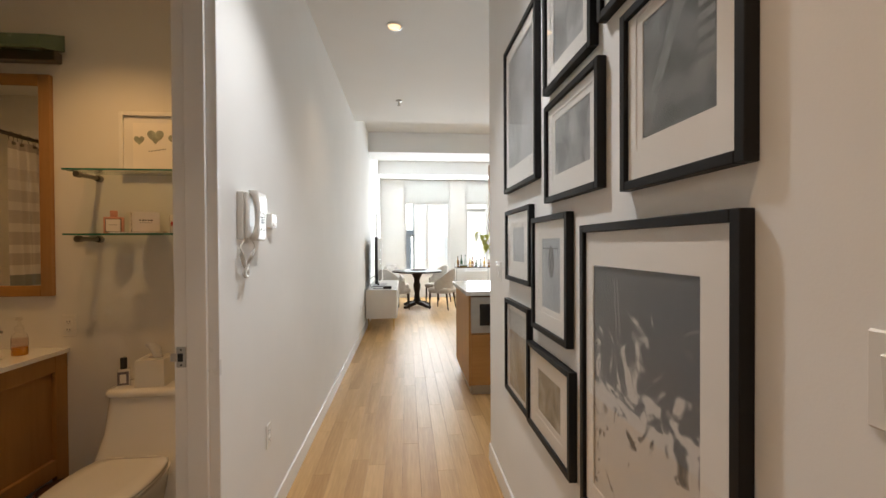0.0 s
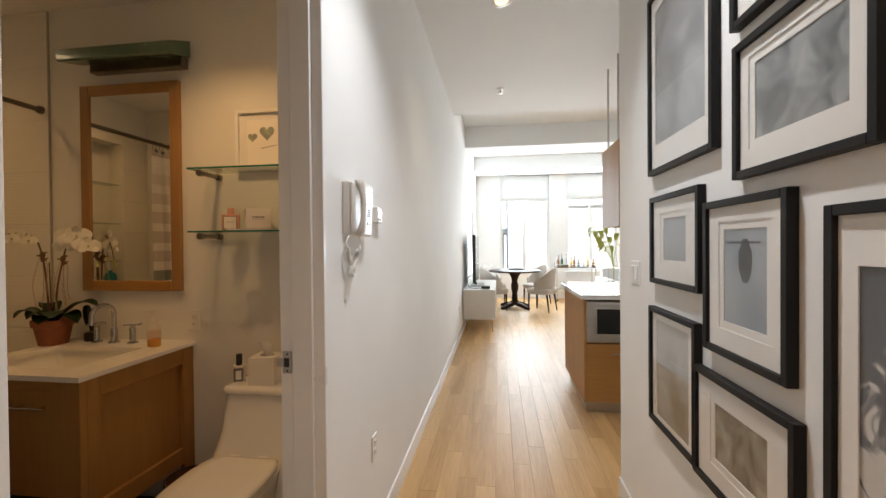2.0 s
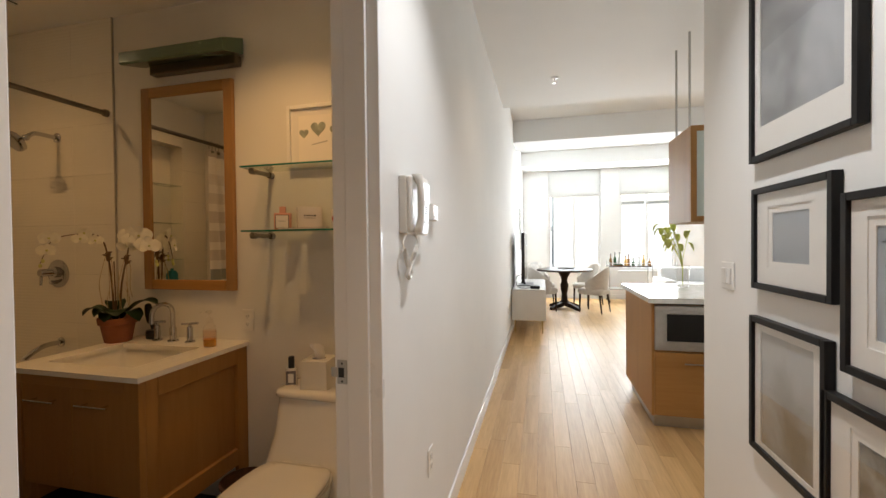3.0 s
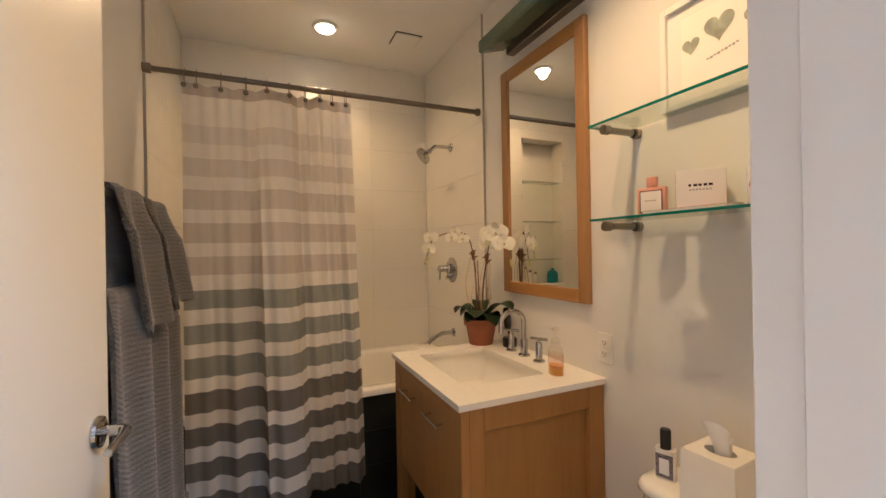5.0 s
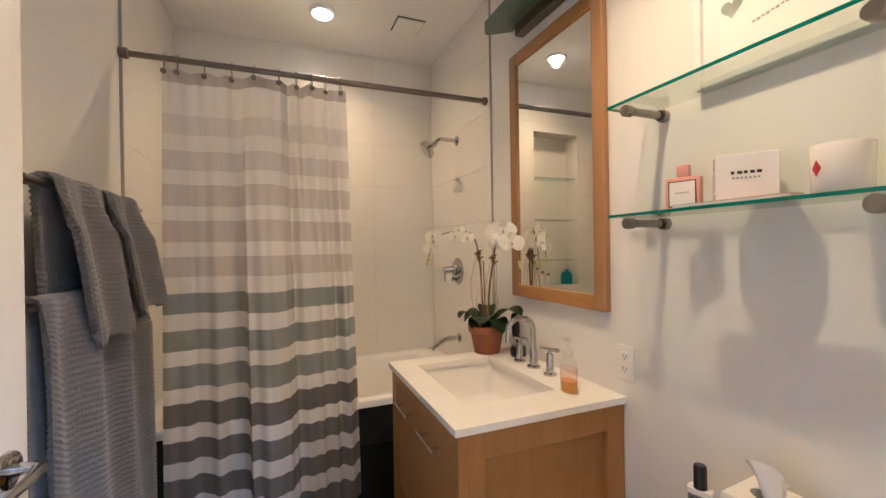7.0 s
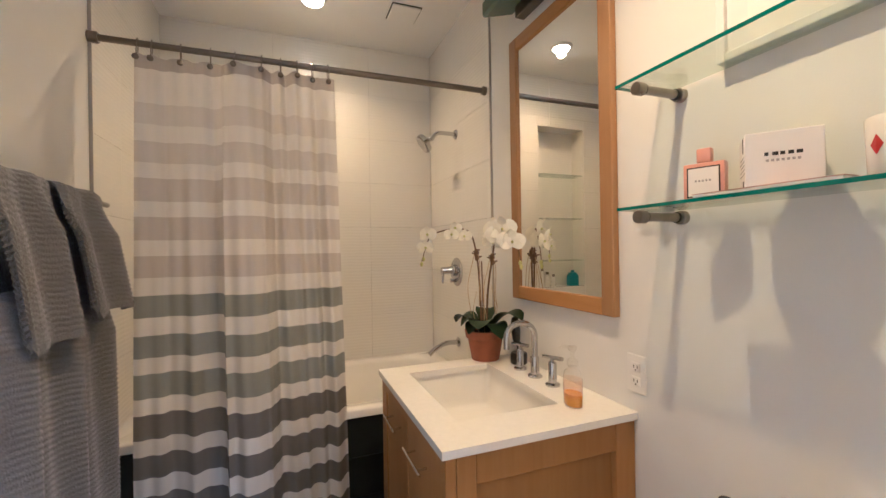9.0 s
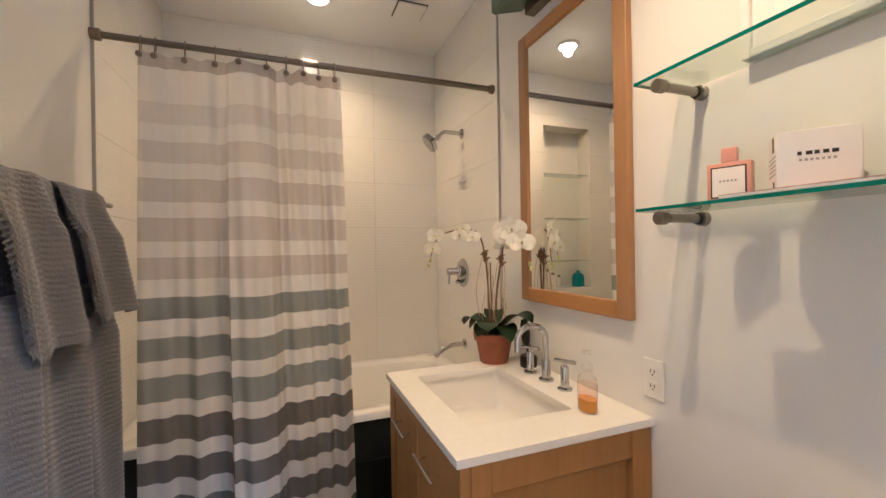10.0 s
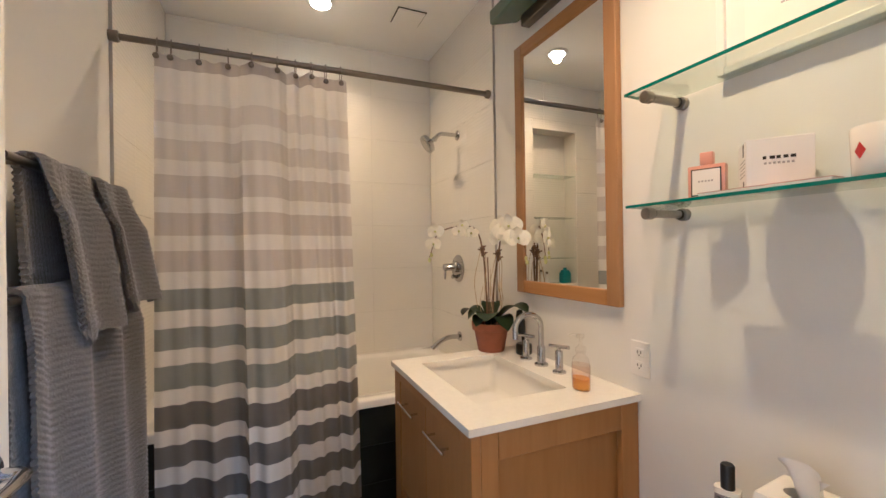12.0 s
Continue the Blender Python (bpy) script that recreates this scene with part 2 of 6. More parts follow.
def finish(me, smooth):
    if smooth:
        me.polygons.foreach_set("use_smooth", [True] * len(me.polygons))
        me.set_sharp_from_angle(angle=radians(smooth))
    me.update()


def part(name, bm, material, parent=None, label="", smooth=40, kind=""):
    """One mesh object from a bmesh in world places, under a thing or a part."""
    me = bpy.data.meshes.new(name)
    bmesh.ops.recalc_face_normals(bm, faces=bm.faces[:])
    bm.to_mesh(me)
    bm.free()
    finish(me, smooth)
    for mm in material if isinstance(material, (list, tuple)) else [material]:
        me.materials.append(mm)
    ob = new(name, me)
    if parent:
        off = OFF[parent.name]
        me.transform(Matrix.Translation(-off))
        ob.parent = parent
        OFF[ob.name] = off
    else:
        OFF[ob.name] = Vector((0, 0, 0))
    return tagged(ob, label, kind=kind)


def own(name, bm, material, label, category="", kind="", group="", smooth=40):
    return tagged(part(name, bm, material, None, label, smooth), "", category, group, kind)


def box(x0, x1, y0, y1, z0, z1, bevel=0.0, bm=None, seg=1):
    bm = bm or bmesh.new()
    x0, x1, y0, y1, z0, z1 = min(x0, x1), max(x0, x1), min(y0, y1), max(y0, y1), min(z0, z1), max(z0, z1)
    vs = [bm.verts.new((x, y, z)) for x in (x0, x1) for y in (y0, y1) for z in (z0, z1)]
    fs = [bm.faces.new([vs[i] for i in q]) for q in ((0, 1, 3, 2), (4, 6, 7, 5), (0, 4, 5, 1), (2, 3, 7, 6), (0, 2, 6, 4), (1, 5, 7, 3))]
    if bevel:
        es = {e for f in fs for e in f.edges}
        bmesh.ops.bevel(bm, geom=list(es), offset=bevel, segments=seg, affect="EDGES", profile=0.5)
    return bm


def tube(points, r, sides=12, bm=None, caps=True):
    """A tube along points; r one radius or one for each point."""
    bm = bm or bmesh.new()
    pts = [Vector(p) for p in points]
    rs = r if isinstance(r, (list, tuple)) else [r] * len(pts)
    rings, ref = [], None
    for i, p in enumerate(pts):
        d = (pts[min(i + 1, len(pts) - 1)] - pts[max(i - 1, 0)]).normalized()
        if ref is None:
            ref = d.orthogonal().normalized()
        ref = (ref - d * ref.dot(d)).normalized()
        side = d.cross(ref)
        rings.append([bm.verts.new(p + rs[i] * (math.cos(a) * ref + math.sin(a) * side)) for a in (2 * math.pi * k / sides for k in range(sides))])
    for a, b in zip(rings, rings[1:]):
        for k in range(sides):
            bm.faces.new((a[k], a[(k + 1) % sides], b[(k + 1) % sides], b[k]))
    if caps:
        bm.faces.new(rings[0][::-1])
        bm.faces.new(rings[-1])
    return bm


def lathe(profile, m, sides=28, bm=None, sx=1.0, sy=1.0):
    """Profile of (radius, height) turned about the z axis, then moved by m."""
    bm = bm or bmesh.new()
    rings = []
    for r, h in profile:
        if r < 1e-6:
            rings.append([bm.verts.new(m @ Vector((0, 0, h)))])
        else:
            rings.append([bm.verts.new(m @ Vector((sx * r * math.cos(2 * math.pi * k / sides), sy * r * math.sin(2 * math.pi * k / sides), h))) for k in range(sides)])
    for a, b in zip(rings, rings[1:]):
        for k in range(sides):
            j = (k + 1) % sides
            if len(a) == 1 and len(b) == 1:
                continue
            if len(a) == 1:
                bm.faces.new((a[0], b[j], b[k]))
            elif len(b) == 1:
                bm.faces.new((a[k], a[j], b[0]))
            else:
                bm.faces.new((a[k], a[j], b[j], b[k]))
    return bm


def at(x, y, z, rx=0, ry=0, rz=0):
    return pose(x, y, z, rx, ry, rz)


def loft(rings, bm=None, caps=True):
    """Skin through rings of points that have the same count."""
    bm = bm or bmesh.new()
    rs = [[bm.verts.new(p) for p in ring] for ring in rings]
    n = len(rs[0])
    for a, b in zip(rs, rs[1:]):
        for k in range(n):
            bm.faces.new((a[k], a[(k + 1) % n], b[(k + 1) % n], b[k]))
    if caps:
        bm.faces.new(rs[0][::-1])
        bm.faces.new(rs[-1])
    return bm


def sheet(fn, nu, nv, thick=0.0, bm=None):
    """A grid of points fn(u, v), u and v from 0 to 1."""
    bm = bm or bmesh.new()
    g = [[bm.verts.new(fn(i / nu, j / nv)) for j in range(nv + 1)] for i in range(nu + 1)]
    for i in range(nu):
        for j in range(nv):
            bm.faces.new((g[i][j], g[i + 1][j], g[i + 1][j + 1], g[i][j + 1]))
    if thick:
        bmesh.ops.recalc_face_normals(bm, faces=bm.faces[:])
        bmesh.ops.solidify(bm, geom=bm.faces[:], thickness=thick)
    return bm


def merge(*bms):
    out = bms[0]
    for b in bms[1:]:
        tmp = bpy.data.meshes.new("tmp")
        b.to_mesh(tmp)
        b.free()
        out.from_mesh(tmp)
        bpy.data.meshes.remove(tmp)
    return out


# ---- the shell: hall, living room, bathroom ----
XL, XR = -0.465, 0.775         # the hall's side walls
FZ = -0.08                     # finished floor
XB, XF = -0.617, -3.38          # bathroom: door wall, tub's back wall
YL, YM = 0.65, 2.31            # bathroom: towel wall, mirror wall
ZC, ZH, ZL = 2.68, 3.05, 3.43  # ceilings of bathroom, hall and living room
D0, D1, DH = 0.69, 1.567, 2.44  # the bathroom doorway
YE = 2.635                     # end of the picture wall


def structure(name, bm, material, label, category="wall"):
    return own(name, bm, material, label, category, "structure", smooth=0)


w = box(XB, XL, -1.6, D0 - 0.012, FZ, ZH)
box(XB, XL, D1 + 0.012, 11.15, FZ, ZL + 0.1, bm=w)
box(XB, XL, D0 - 0.012, D1 + 0.012, DH + 0.012, ZL + 0.1, bm=w)
structure("wall_west", w, M_WALL, "white painted plaster wall of the hall with a doorway")
structure("wall_east", box(XR, XR + 0.14, -1.6, YE, FZ, ZH, 0.002), M_WALL, "white painted hall wall hung with pictures")
structure("wall_south", box(XL, XR, -1.75, -1.6, FZ, ZH), M_WALL, "plain white wall closing the hall")
structure("wall_kitchen", box(XR + 0.14, 5.0, YE - 0.14, YE, FZ, ZL + 0.1), M_WALL, "plain white kitchen wall")
w = bmesh.new()
KX0, KX1 = 7.0, 9.4
box(5.0, 5.15, YE - 0.14, 11.15, FZ, 0.8, bm=w)
box(5.0, 5.15, YE - 0.14, 11.15, 2.95, ZL + 0.1, bm=w)
box(5.0, 5.15, YE - 0.14, KX0, 0.8, 2.95, bm=w)
box(5.0, 5.15, KX1, 11.15, 0.8, 2.95, bm=w)
structure("wall_living_east", w, M_WALL, "plain white living room wall with a window opening")
w = bmesh.new()
WIN = [(0.16, 1.41), (1.83, 3.08)]
WZ0, WZ1 = 0.62, 3.14
xs = [XL] + [v for a in WIN for v in a] + [5.0]
for a, b in zip(xs[0::2], xs[1::2]):
    box(a, b, 11.0, 11.25, FZ, ZL + 0.1, bm=w)
for a, b in WIN:
    box(a, b, 11.0, 11.25, FZ, WZ0, bm=w)
    box(a, b, 11.0, 11.25, WZ1, ZL + 0.1, bm=w)
structure("wall_north", w, M_WALL, "white painted wall with two tall windows")
structure("ceiling", box(XB, XR + 0.14, -1.75, 5.7, ZH, ZH + 0.48), M_CEIL, "white painted hall ceiling", "ceiling")
structure("ceiling_kitchen", box(XR + 0.14, 5.15, YE - 0.14, 5.7, ZH, ZH + 0.48), M_CEIL, "white painted kitchen ceiling", "ceiling")
structure("ceiling_living", box(XB, 5.15, 5.7, 11.25, ZL, ZL + 0.1), M_CEIL, "white painted living room ceiling", "ceiling")
structure("beam_1", box(XL, 5.0, 7.6, 8.3, 3.06, ZL, 0.004), M_CEIL, "boxed white ceiling beam across the room", "beam")
structure("beam_2", box(XL, 5.0, 10.2, 11.0, 3.10, ZL, 0.004), M_CEIL, "boxed white beam over the windows", "beam")
# bathroom
structure("wall_bath_mirror", box(XF, XB, YM, YM + 0.12, FZ, ZC), M_BATHWALL, "cream painted bathroom wall behind the mirror")
structure("wall_bath_towel", box(XF, XB, YL - 0.12, YL, FZ, ZC), M_BATHWALL, "cream painted bathroom wall with towels")
NY0, NY1, NZ0, NZ1 = 0.93, 1.375, 0.98, 2.28
w = bmesh.new()
for q in ((YL - 0.12, NY0, FZ, ZC), (NY1, YM + 0.12, FZ, ZC), (NY0, NY1, FZ, NZ0), (NY0, NY1, NZ1, ZC)):
    box(XF - 0.14, XF, *q, bm=w)
box(XF - 0.16, XF - 0.14, NY0 - 0.05, NY1 + 0.05, NZ0 - 0.05, NZ1 + 0.05, bm=w)
structure("wall_bath_tub", w, M_TILEW, "white tiled wall with a niche above the tub")
structure("ceiling_bath", box(XF - 0.14, XB, YL - 0.12, YM + 0.12, ZC, ZC + 0.1), M_CEIL, "white painted bathroom ceiling", "ceiling")
structure("floor", box(XB + 0.02, 5.15, -1.75, 11.25, FZ - 0.1, FZ - 0.012), M_FLOORBASE, "oak plank floor", "floor")
structure("floor_bath", box(XF - 0.14, XB + 0.02, YL - 0.12, YM + 0.12, FZ - 0.1, FZ - 0.006), M_GROUTD, "black slate tiled bathroom floor", "floor")


# ---- bathroom ----
# doorway lining and door
w = box(XB - 0.003, XL + 0.003, D1, D1 + 0.018, FZ, DH, 0.002)
box(XB - 0.003, XL + 0.003, D0 - 0.018, D0, FZ, DH, 0.002, bm=w)
box(XB - 0.003, XL + 0.003, D0, D1, DH, DH + 0.018, 0.002, bm=w)
jamb = own("door_1", w, M_TRIM, "white painted door lining of the bathroom doorway", "door frame", "structure", smooth=0)
w = box(XB + 0.045, XL - 0.035, D1 - 0.013, D1 + 0.001, FZ, DH, 0.002)
box(XB + 0.045, XL - 0.035, D0 - 0.001, D0 + 0.013, FZ, DH, 0.002, bm=w)
box(XB + 0.045, XL - 0.035, D0 + 0.013, D1 - 0.013, DH - 0.013, DH + 0.001, 0.002, bm=w)
part("door_stop", w, M_TRIM, jamb, "white door stop strip", 0)
w = box(-0.612, -0.578, D1 - 0.003, D1 + 0.001, 0.892, 0.968, 0.002)
plate = part("strike_plate", w, M_STEEL, jamb, "satin steel strike plate", 0)
part("latch_hole", box(-0.606, -0.588, D1 - 0.005, D1, 0.914, 0.944), M_SLOT, plate)
part("screw", lathe([(0, 0), (0.0035, 0), (0.003, 0.001), (0, 0.0012)], pose(-0.595, D1 - 0.003, 0.901, 90), 12), M_SLOT, plate)
part("screw", lathe([(0, 0), (0.0035, 0), (0.003, 0.001), (0, 0.0012)], pose(-0.595, D1 - 0.003, 0.957, 90), 12), M_SLOT, plate)
part("lip", box(-0.632, -0.612, D1 - 0.004, D1 - 0.001, 0.914, 0.944, 0.001), M_STEEL, plate)

HX, HY, DA = -0.618, 0.712, 3.2
door = thing("bathroom_door", HX, HY, FZ + 0.01, "cream painted flush door standing open with a chrome lever", "door")
DM = pose(HX, HY, 0, 0, 0, 180 - DA)


def turned(bm, m):
    bmesh.ops.transform(bm, matrix=m, verts=bm.verts[:])
    return bm


part("leaf", turned(box(0.0, 0.875, -0.04, 0.0, FZ + 0.01, DH - 0.01, 0.003), DM), M_DOOR, door, "", 0)
for side, sy in (("bath", -1), ("wall", 1)):
    off = -0.04 if sy < 0 else 0.0
    rose = lathe([(0, 0), (0.031, 0), (0.033, 0.004), (0.031, 0.010), (0.026, 0.012), (0, 0.012)], DM @ pose(0.81, off, 0.945, 90 if sy < 0 else -90))
    r_ob = part("rose", rose, M_CHROME, door, "round chrome rose")
    y0 = off + sy * 0.012
    part("lever", tube([DM @ Vector((0.81, off, 0.945)), DM @ Vector((0.81, y0 + sy * 0.03, 0.945)), DM @ Vector((0.80, y0 + sy * 0.042, 0.945)), DM @ Vector((0.765, y0 + sy * 0.046, 0.944)), DM @ Vector((0.70, y0 + sy * 0.046, 0.942))], [0.011, 0.011, 0.0105, 0.009, 0.0075], 14), M_CHROME, door, "chrome lever handle")
for hz in (0.2, 1.1, 2.2):
    part("hinge", turned(lathe([(0, 0), (0.007, 0), (0.007, 0.09), (0, 0.09)], pose(-0.004, 0.006, hz), 12), DM), M_STEEL, door, "steel butt hinge")

# vanity
VX0, VX1, VY0, VZ = -2.295, -1.545, 1.682, 0.805
van = thing("vanity_cabinet", (VX0 + VX1) / 2, 2.0, 0.0, "honey maple bathroom vanity with two flat doors", "vanity")
fx0, fx1, fy = VX0 + 0.012, VX1 - 0.012, VY0 + 0.012
top_z = VZ - 0.022
for lx in (fx0, fx1 - 0.075):
    part("leg", box(lx, lx + 0.075, fy, fy + 0.03, FZ, top_z, 0.002), M_MAPLE, van, "", 0)
part("front_rail", box(fx0 + 0.075, fx1 - 0.075, fy, fy + 0.02, top_z - 0.045, top_z, 0.001), M_MAPLEX, van, "", 0)
mid = (fx0 + fx1) / 2
for a, b, hx in ((fx0 + 0.077, mid - 0.0015, None), (mid + 0.0015, fx1 - 0.077, None)):
    d_ob = part("door", box(a, b, fy + 0.005, fy + 0.025, 0.30, top_z - 0.047, 0.0015), M_MAPLE, van, "", 0)
    hz = 0.675
    c = (a + b) / 2
    h = tube([(c - 0.085, fy - 0.026, hz), (c + 0.085, fy - 0.026, hz)], 0.0042, 12)
    tube([(c - 0.055, fy + 0.006, hz), (c - 0.055, fy - 0.026, hz)], 0.004, 10, bm=h)
    tube([(c + 0.055, fy + 0.006, hz), (c + 0.055, fy - 0.026, hz)], 0.004, 10, bm=h)
    part("handle", h, M_BRIGHT, d_ob, "brushed nickel bar handle")
for sx0, sx1, inset in ((fx1 - 0.024, fx1, fx1 - 0.021), (fx0, fx0 + 0.024, fx0 + 0.021)):
    s = box(sx0, sx1, fy + 0.0305, fy + 0.085, FZ, top_z, 0.0015)
    part("side_stile", s, M_MAPLE, van, "", 0)
    part("side_stile", box(sx0, sx1, YM - 0.075, YM - 0.002, FZ, top_z, 0.0015), M_MAPLE, van, "", 0)
    part("side_rail", box(sx0, sx1, fy + 0.0855, YM - 0.0755, top_z - 0.085, top_z, 0.0015), M_MAPLE, van, "", 0)
    part("side_rail", box(sx0, sx1, fy + 0.0855, YM - 0.0755, 0.165, 0.25, 0.0015), M_MAPLE, van, "", 0)
    lo, hi = sorted((inset, inset + (-0.008 if sx1 == fx1 else 0.008)))
    part("side_panel", box(lo, hi, fy + 0.08, YM - 0.07, 0.245, top_z - 0.08), M_MAPLE, van, "", 0)
part("bottom_board", box(fx0 + 0.03, fx1 - 0.03, fy + 0.03, YM - 0.003, 0.30, 0.318), M_MAPLE, van, "", 0)
part("back_board", box(fx0 + 0.03, fx1 - 0.03, YM - 0.012, YM - 0.002, 0.32, top_z - 0.2), M_MAPLE, van, "", 0)

# counter with a cut-out and an undermount basin
SX0, SX1, SY0, SY1 = -2.195, -1.695, 1.785, 2.135
w = box(VX0, SX0, VY0, YM - 0.001, VZ - 0.022, VZ)
box(SX1, VX1, VY0, YM - 0.001, VZ - 0.022, VZ, bm=w)
box(SX0, SX1, VY0, SY0, VZ - 0.022, VZ, bm=w)
box(SX0, SX1, SY1, YM - 0.001, VZ - 0.022, VZ, bm=w)
bmesh.ops.remove_doubles(w, verts=w.verts[:], dist=0.0001)
counter = own("vanity_countertop", w, M_QUARTZ, "white quartz countertop with a rectangular sink cut-out", "countertop", smooth=0)
basin = thing("sink_basin", (SX0 + SX1) / 2, (SY0 + SY1) / 2, VZ - 0.165, "white porcelain undermount rectangular sink basin", "sink")


def rrect(x0, x1, y0, y1, z, r, n=6):
    pts = []
    for cx, cy, a0 in ((x1 - r, y1 - r, 0), (x0 + r, y1 - r, 90), (x0 + r, y0 + r, 180), (x1 - r, y0 + r, 270)):
        for k in range(n + 1):
            a = radians(a0 + 90 * k / n)
            pts.append((cx + r * math.cos(a), cy + r * math.sin(a), z))
    return pts


e = 0.013
rings = [rrect(SX0 - 0.02, SX1 + 0.02, SY0 - 0.02, SY1 + 0.02, VZ - 0.0225, 0.03),
         rrect(SX0 - e, SX1 + e, SY0 - e, SY1 + e, VZ - 0.023, 0.025),
         rrect(SX0 - e + 0.001, SX1 + e - 0.001, SY0 - e + 0.001, SY1 + e - 0.001, VZ - 0.045, 0.025),
         rrect(SX0 + 0.006, SX1 - 0.006, SY0 + 0.006, SY1 - 0.006, VZ - 0.135, 0.028),
         rrect(SX0 + 0.016, SX1 - 0.016, SY0 + 0.016, SY1 - 0.016, VZ - 0.152, 0.035),
         rrect(SX0 + 0.035, SX1 - 0.035, SY0 + 0.035, SY1 - 0.035, VZ - 0.158, 0.04),
         rrect(-1.98, -1.91, 1.93, 2.0, VZ - 0.165, 0.0345)]
w = bmesh.new()
rs = [[w.verts.new(p) for p in ring] for ring in rings]
for a, b in zip(rs, rs[1:]):
    for k in range(len(a)):
        w.faces.new((a[k], a[(k + 1) % len(a)], b[(k + 1) % len(a)], b[k]))
w.faces.new(rs[-1])
part("bowl", w, M_PORC, basin, "", 60)
part("drain", lathe([(0, 0), (0.02, 0.0), (0.022, 0.003), (0.03, 0.004), (0.032, 0.001), (0.0, -0.01)], pose(-1.945, 1.965, VZ - 0.1645)), M_CHROME, basin, "chrome drain")

# widespread faucet
fau = thing("faucet", -1.957, 2.222, VZ, "polished chrome widespread faucet with gooseneck spout", "faucet")
FX, FY = -1.957, 2.222
part("base", lathe([(0, 0), (0.028, 0), (0.028, 0.006), (0.024, 0.010), (0.017, 0.012), (0.0165, 0.03), (0.0165, 0.075), (0.0125, 0.08), (0, 0.08)], pose(FX, FY, VZ)), M_CHROME, fau)
arc = [(FX, FY, VZ + 0.07), (FX, FY, VZ + 0.16)]
for k in range(1, 10):
    a = math.pi * k / 9
    rad = 0.062
    arc.append((FX, FY - rad + rad * math.cos(a) - (0.0 if k < 9 else 0.0), VZ + 0.16 + 0.052 * math.sin(a)))
arc.append((FX, FY - 0.124, VZ + 0.118))
part("spout", tube(arc, 0.0115, 18), M_CHROME, fau, "chrome gooseneck spout")
for dx, flip in ((-0.108, 1), (0.112, -1)):
    h = part("handle_base", lathe([(0, 0), (0.026, 0), (0.026, 0.006), (0.022, 0.009), (0.015, 0.011), (0.0145, 0.082), (0.012, 0.085), (0.007, 0.086), (0.007, 0.1), (0, 0.1)], pose(FX + dx, FY, VZ)), M_CHROME, fau)
    part("lever", tube([(FX + dx - 0.042, FY - 0.012, VZ + 0.098), (FX + dx + 0.042, FY + 0.012, VZ + 0.103)], [0.006, 0.0075], 12), M_CHROME, h, "chrome cross lever")

# mirror
mir = thing("wall_mirror", -1.912, 2.3, 1.08, "tall rectangular mirror in a honey wood frame", "mirror")
MX0, MX1, MZ0, MZ1, FW = -2.222, -1.607, 1.08, 2.229, 0.056
fb, ff = YM - 0.001, YM - 0.027
part("frame_stile", box(MX0, MX0 + FW, ff, fb, MZ0, MZ1, 0.003), M_FRAMEWOOD, mir, "", 0)
part("frame_stile", box(MX1 - FW, MX1, ff, fb, MZ0, MZ1, 0.003), M_FRAMEWOOD, mir, "", 0)
for z0 in (MZ0, MZ1 - FW):
    part("frame_rail", box(MX0 + FW + 0.0005, MX1 - FW - 0.0005, ff, fb, z0, z0 + FW, 0.003), M_MAPLEX, mir, "", 0)
part("glass", box(MX0 + FW - 0.004, MX1 - FW + 0.004, ff + 0.010, fb - 0.002, MZ0 + FW - 0.004, MZ1 - FW + 0.004), M_MIRROR, mir, "silvered mirror glass", 0)

# light bar over the mirror
bar = thing("vanity_light", -1.95, 2.26, 2.30, "unlit vanity light with a green glass shade and bronze plate", "wall lamp")
x0, x1 = -2.19, -1.53


def prism(x0, x1, prof):
    return loft([[(x, y, z) for y, z in prof] for x in (x0, x1)])


part("shade", prism(x0, x1, [(2.285, 2.345), (2.15, 2.305), (2.138, 2.312), (2.138, 2.365), (2.15, 2.372), (2.285, 2.43)]), M_GREENGLASS, bar, "green glass shade", 0)
part("back_plate", box(-2.13, -1.56, 2.262, YM - 0.001, 2.29, 2.345, 0.004), M_BRONZE, bar, "dark bronze back plate", 0)
part("arm", box(-2.06, -2.03, 2.28, YM - 0.004, 2.345, 2.40, 0.002), M_BRONZE, bar, "", 0)
part("arm", box(-1.63, -1.60, 2.28, YM - 0.004, 2.345, 2.40, 0.002), M_BRONZE, bar, "", 0)

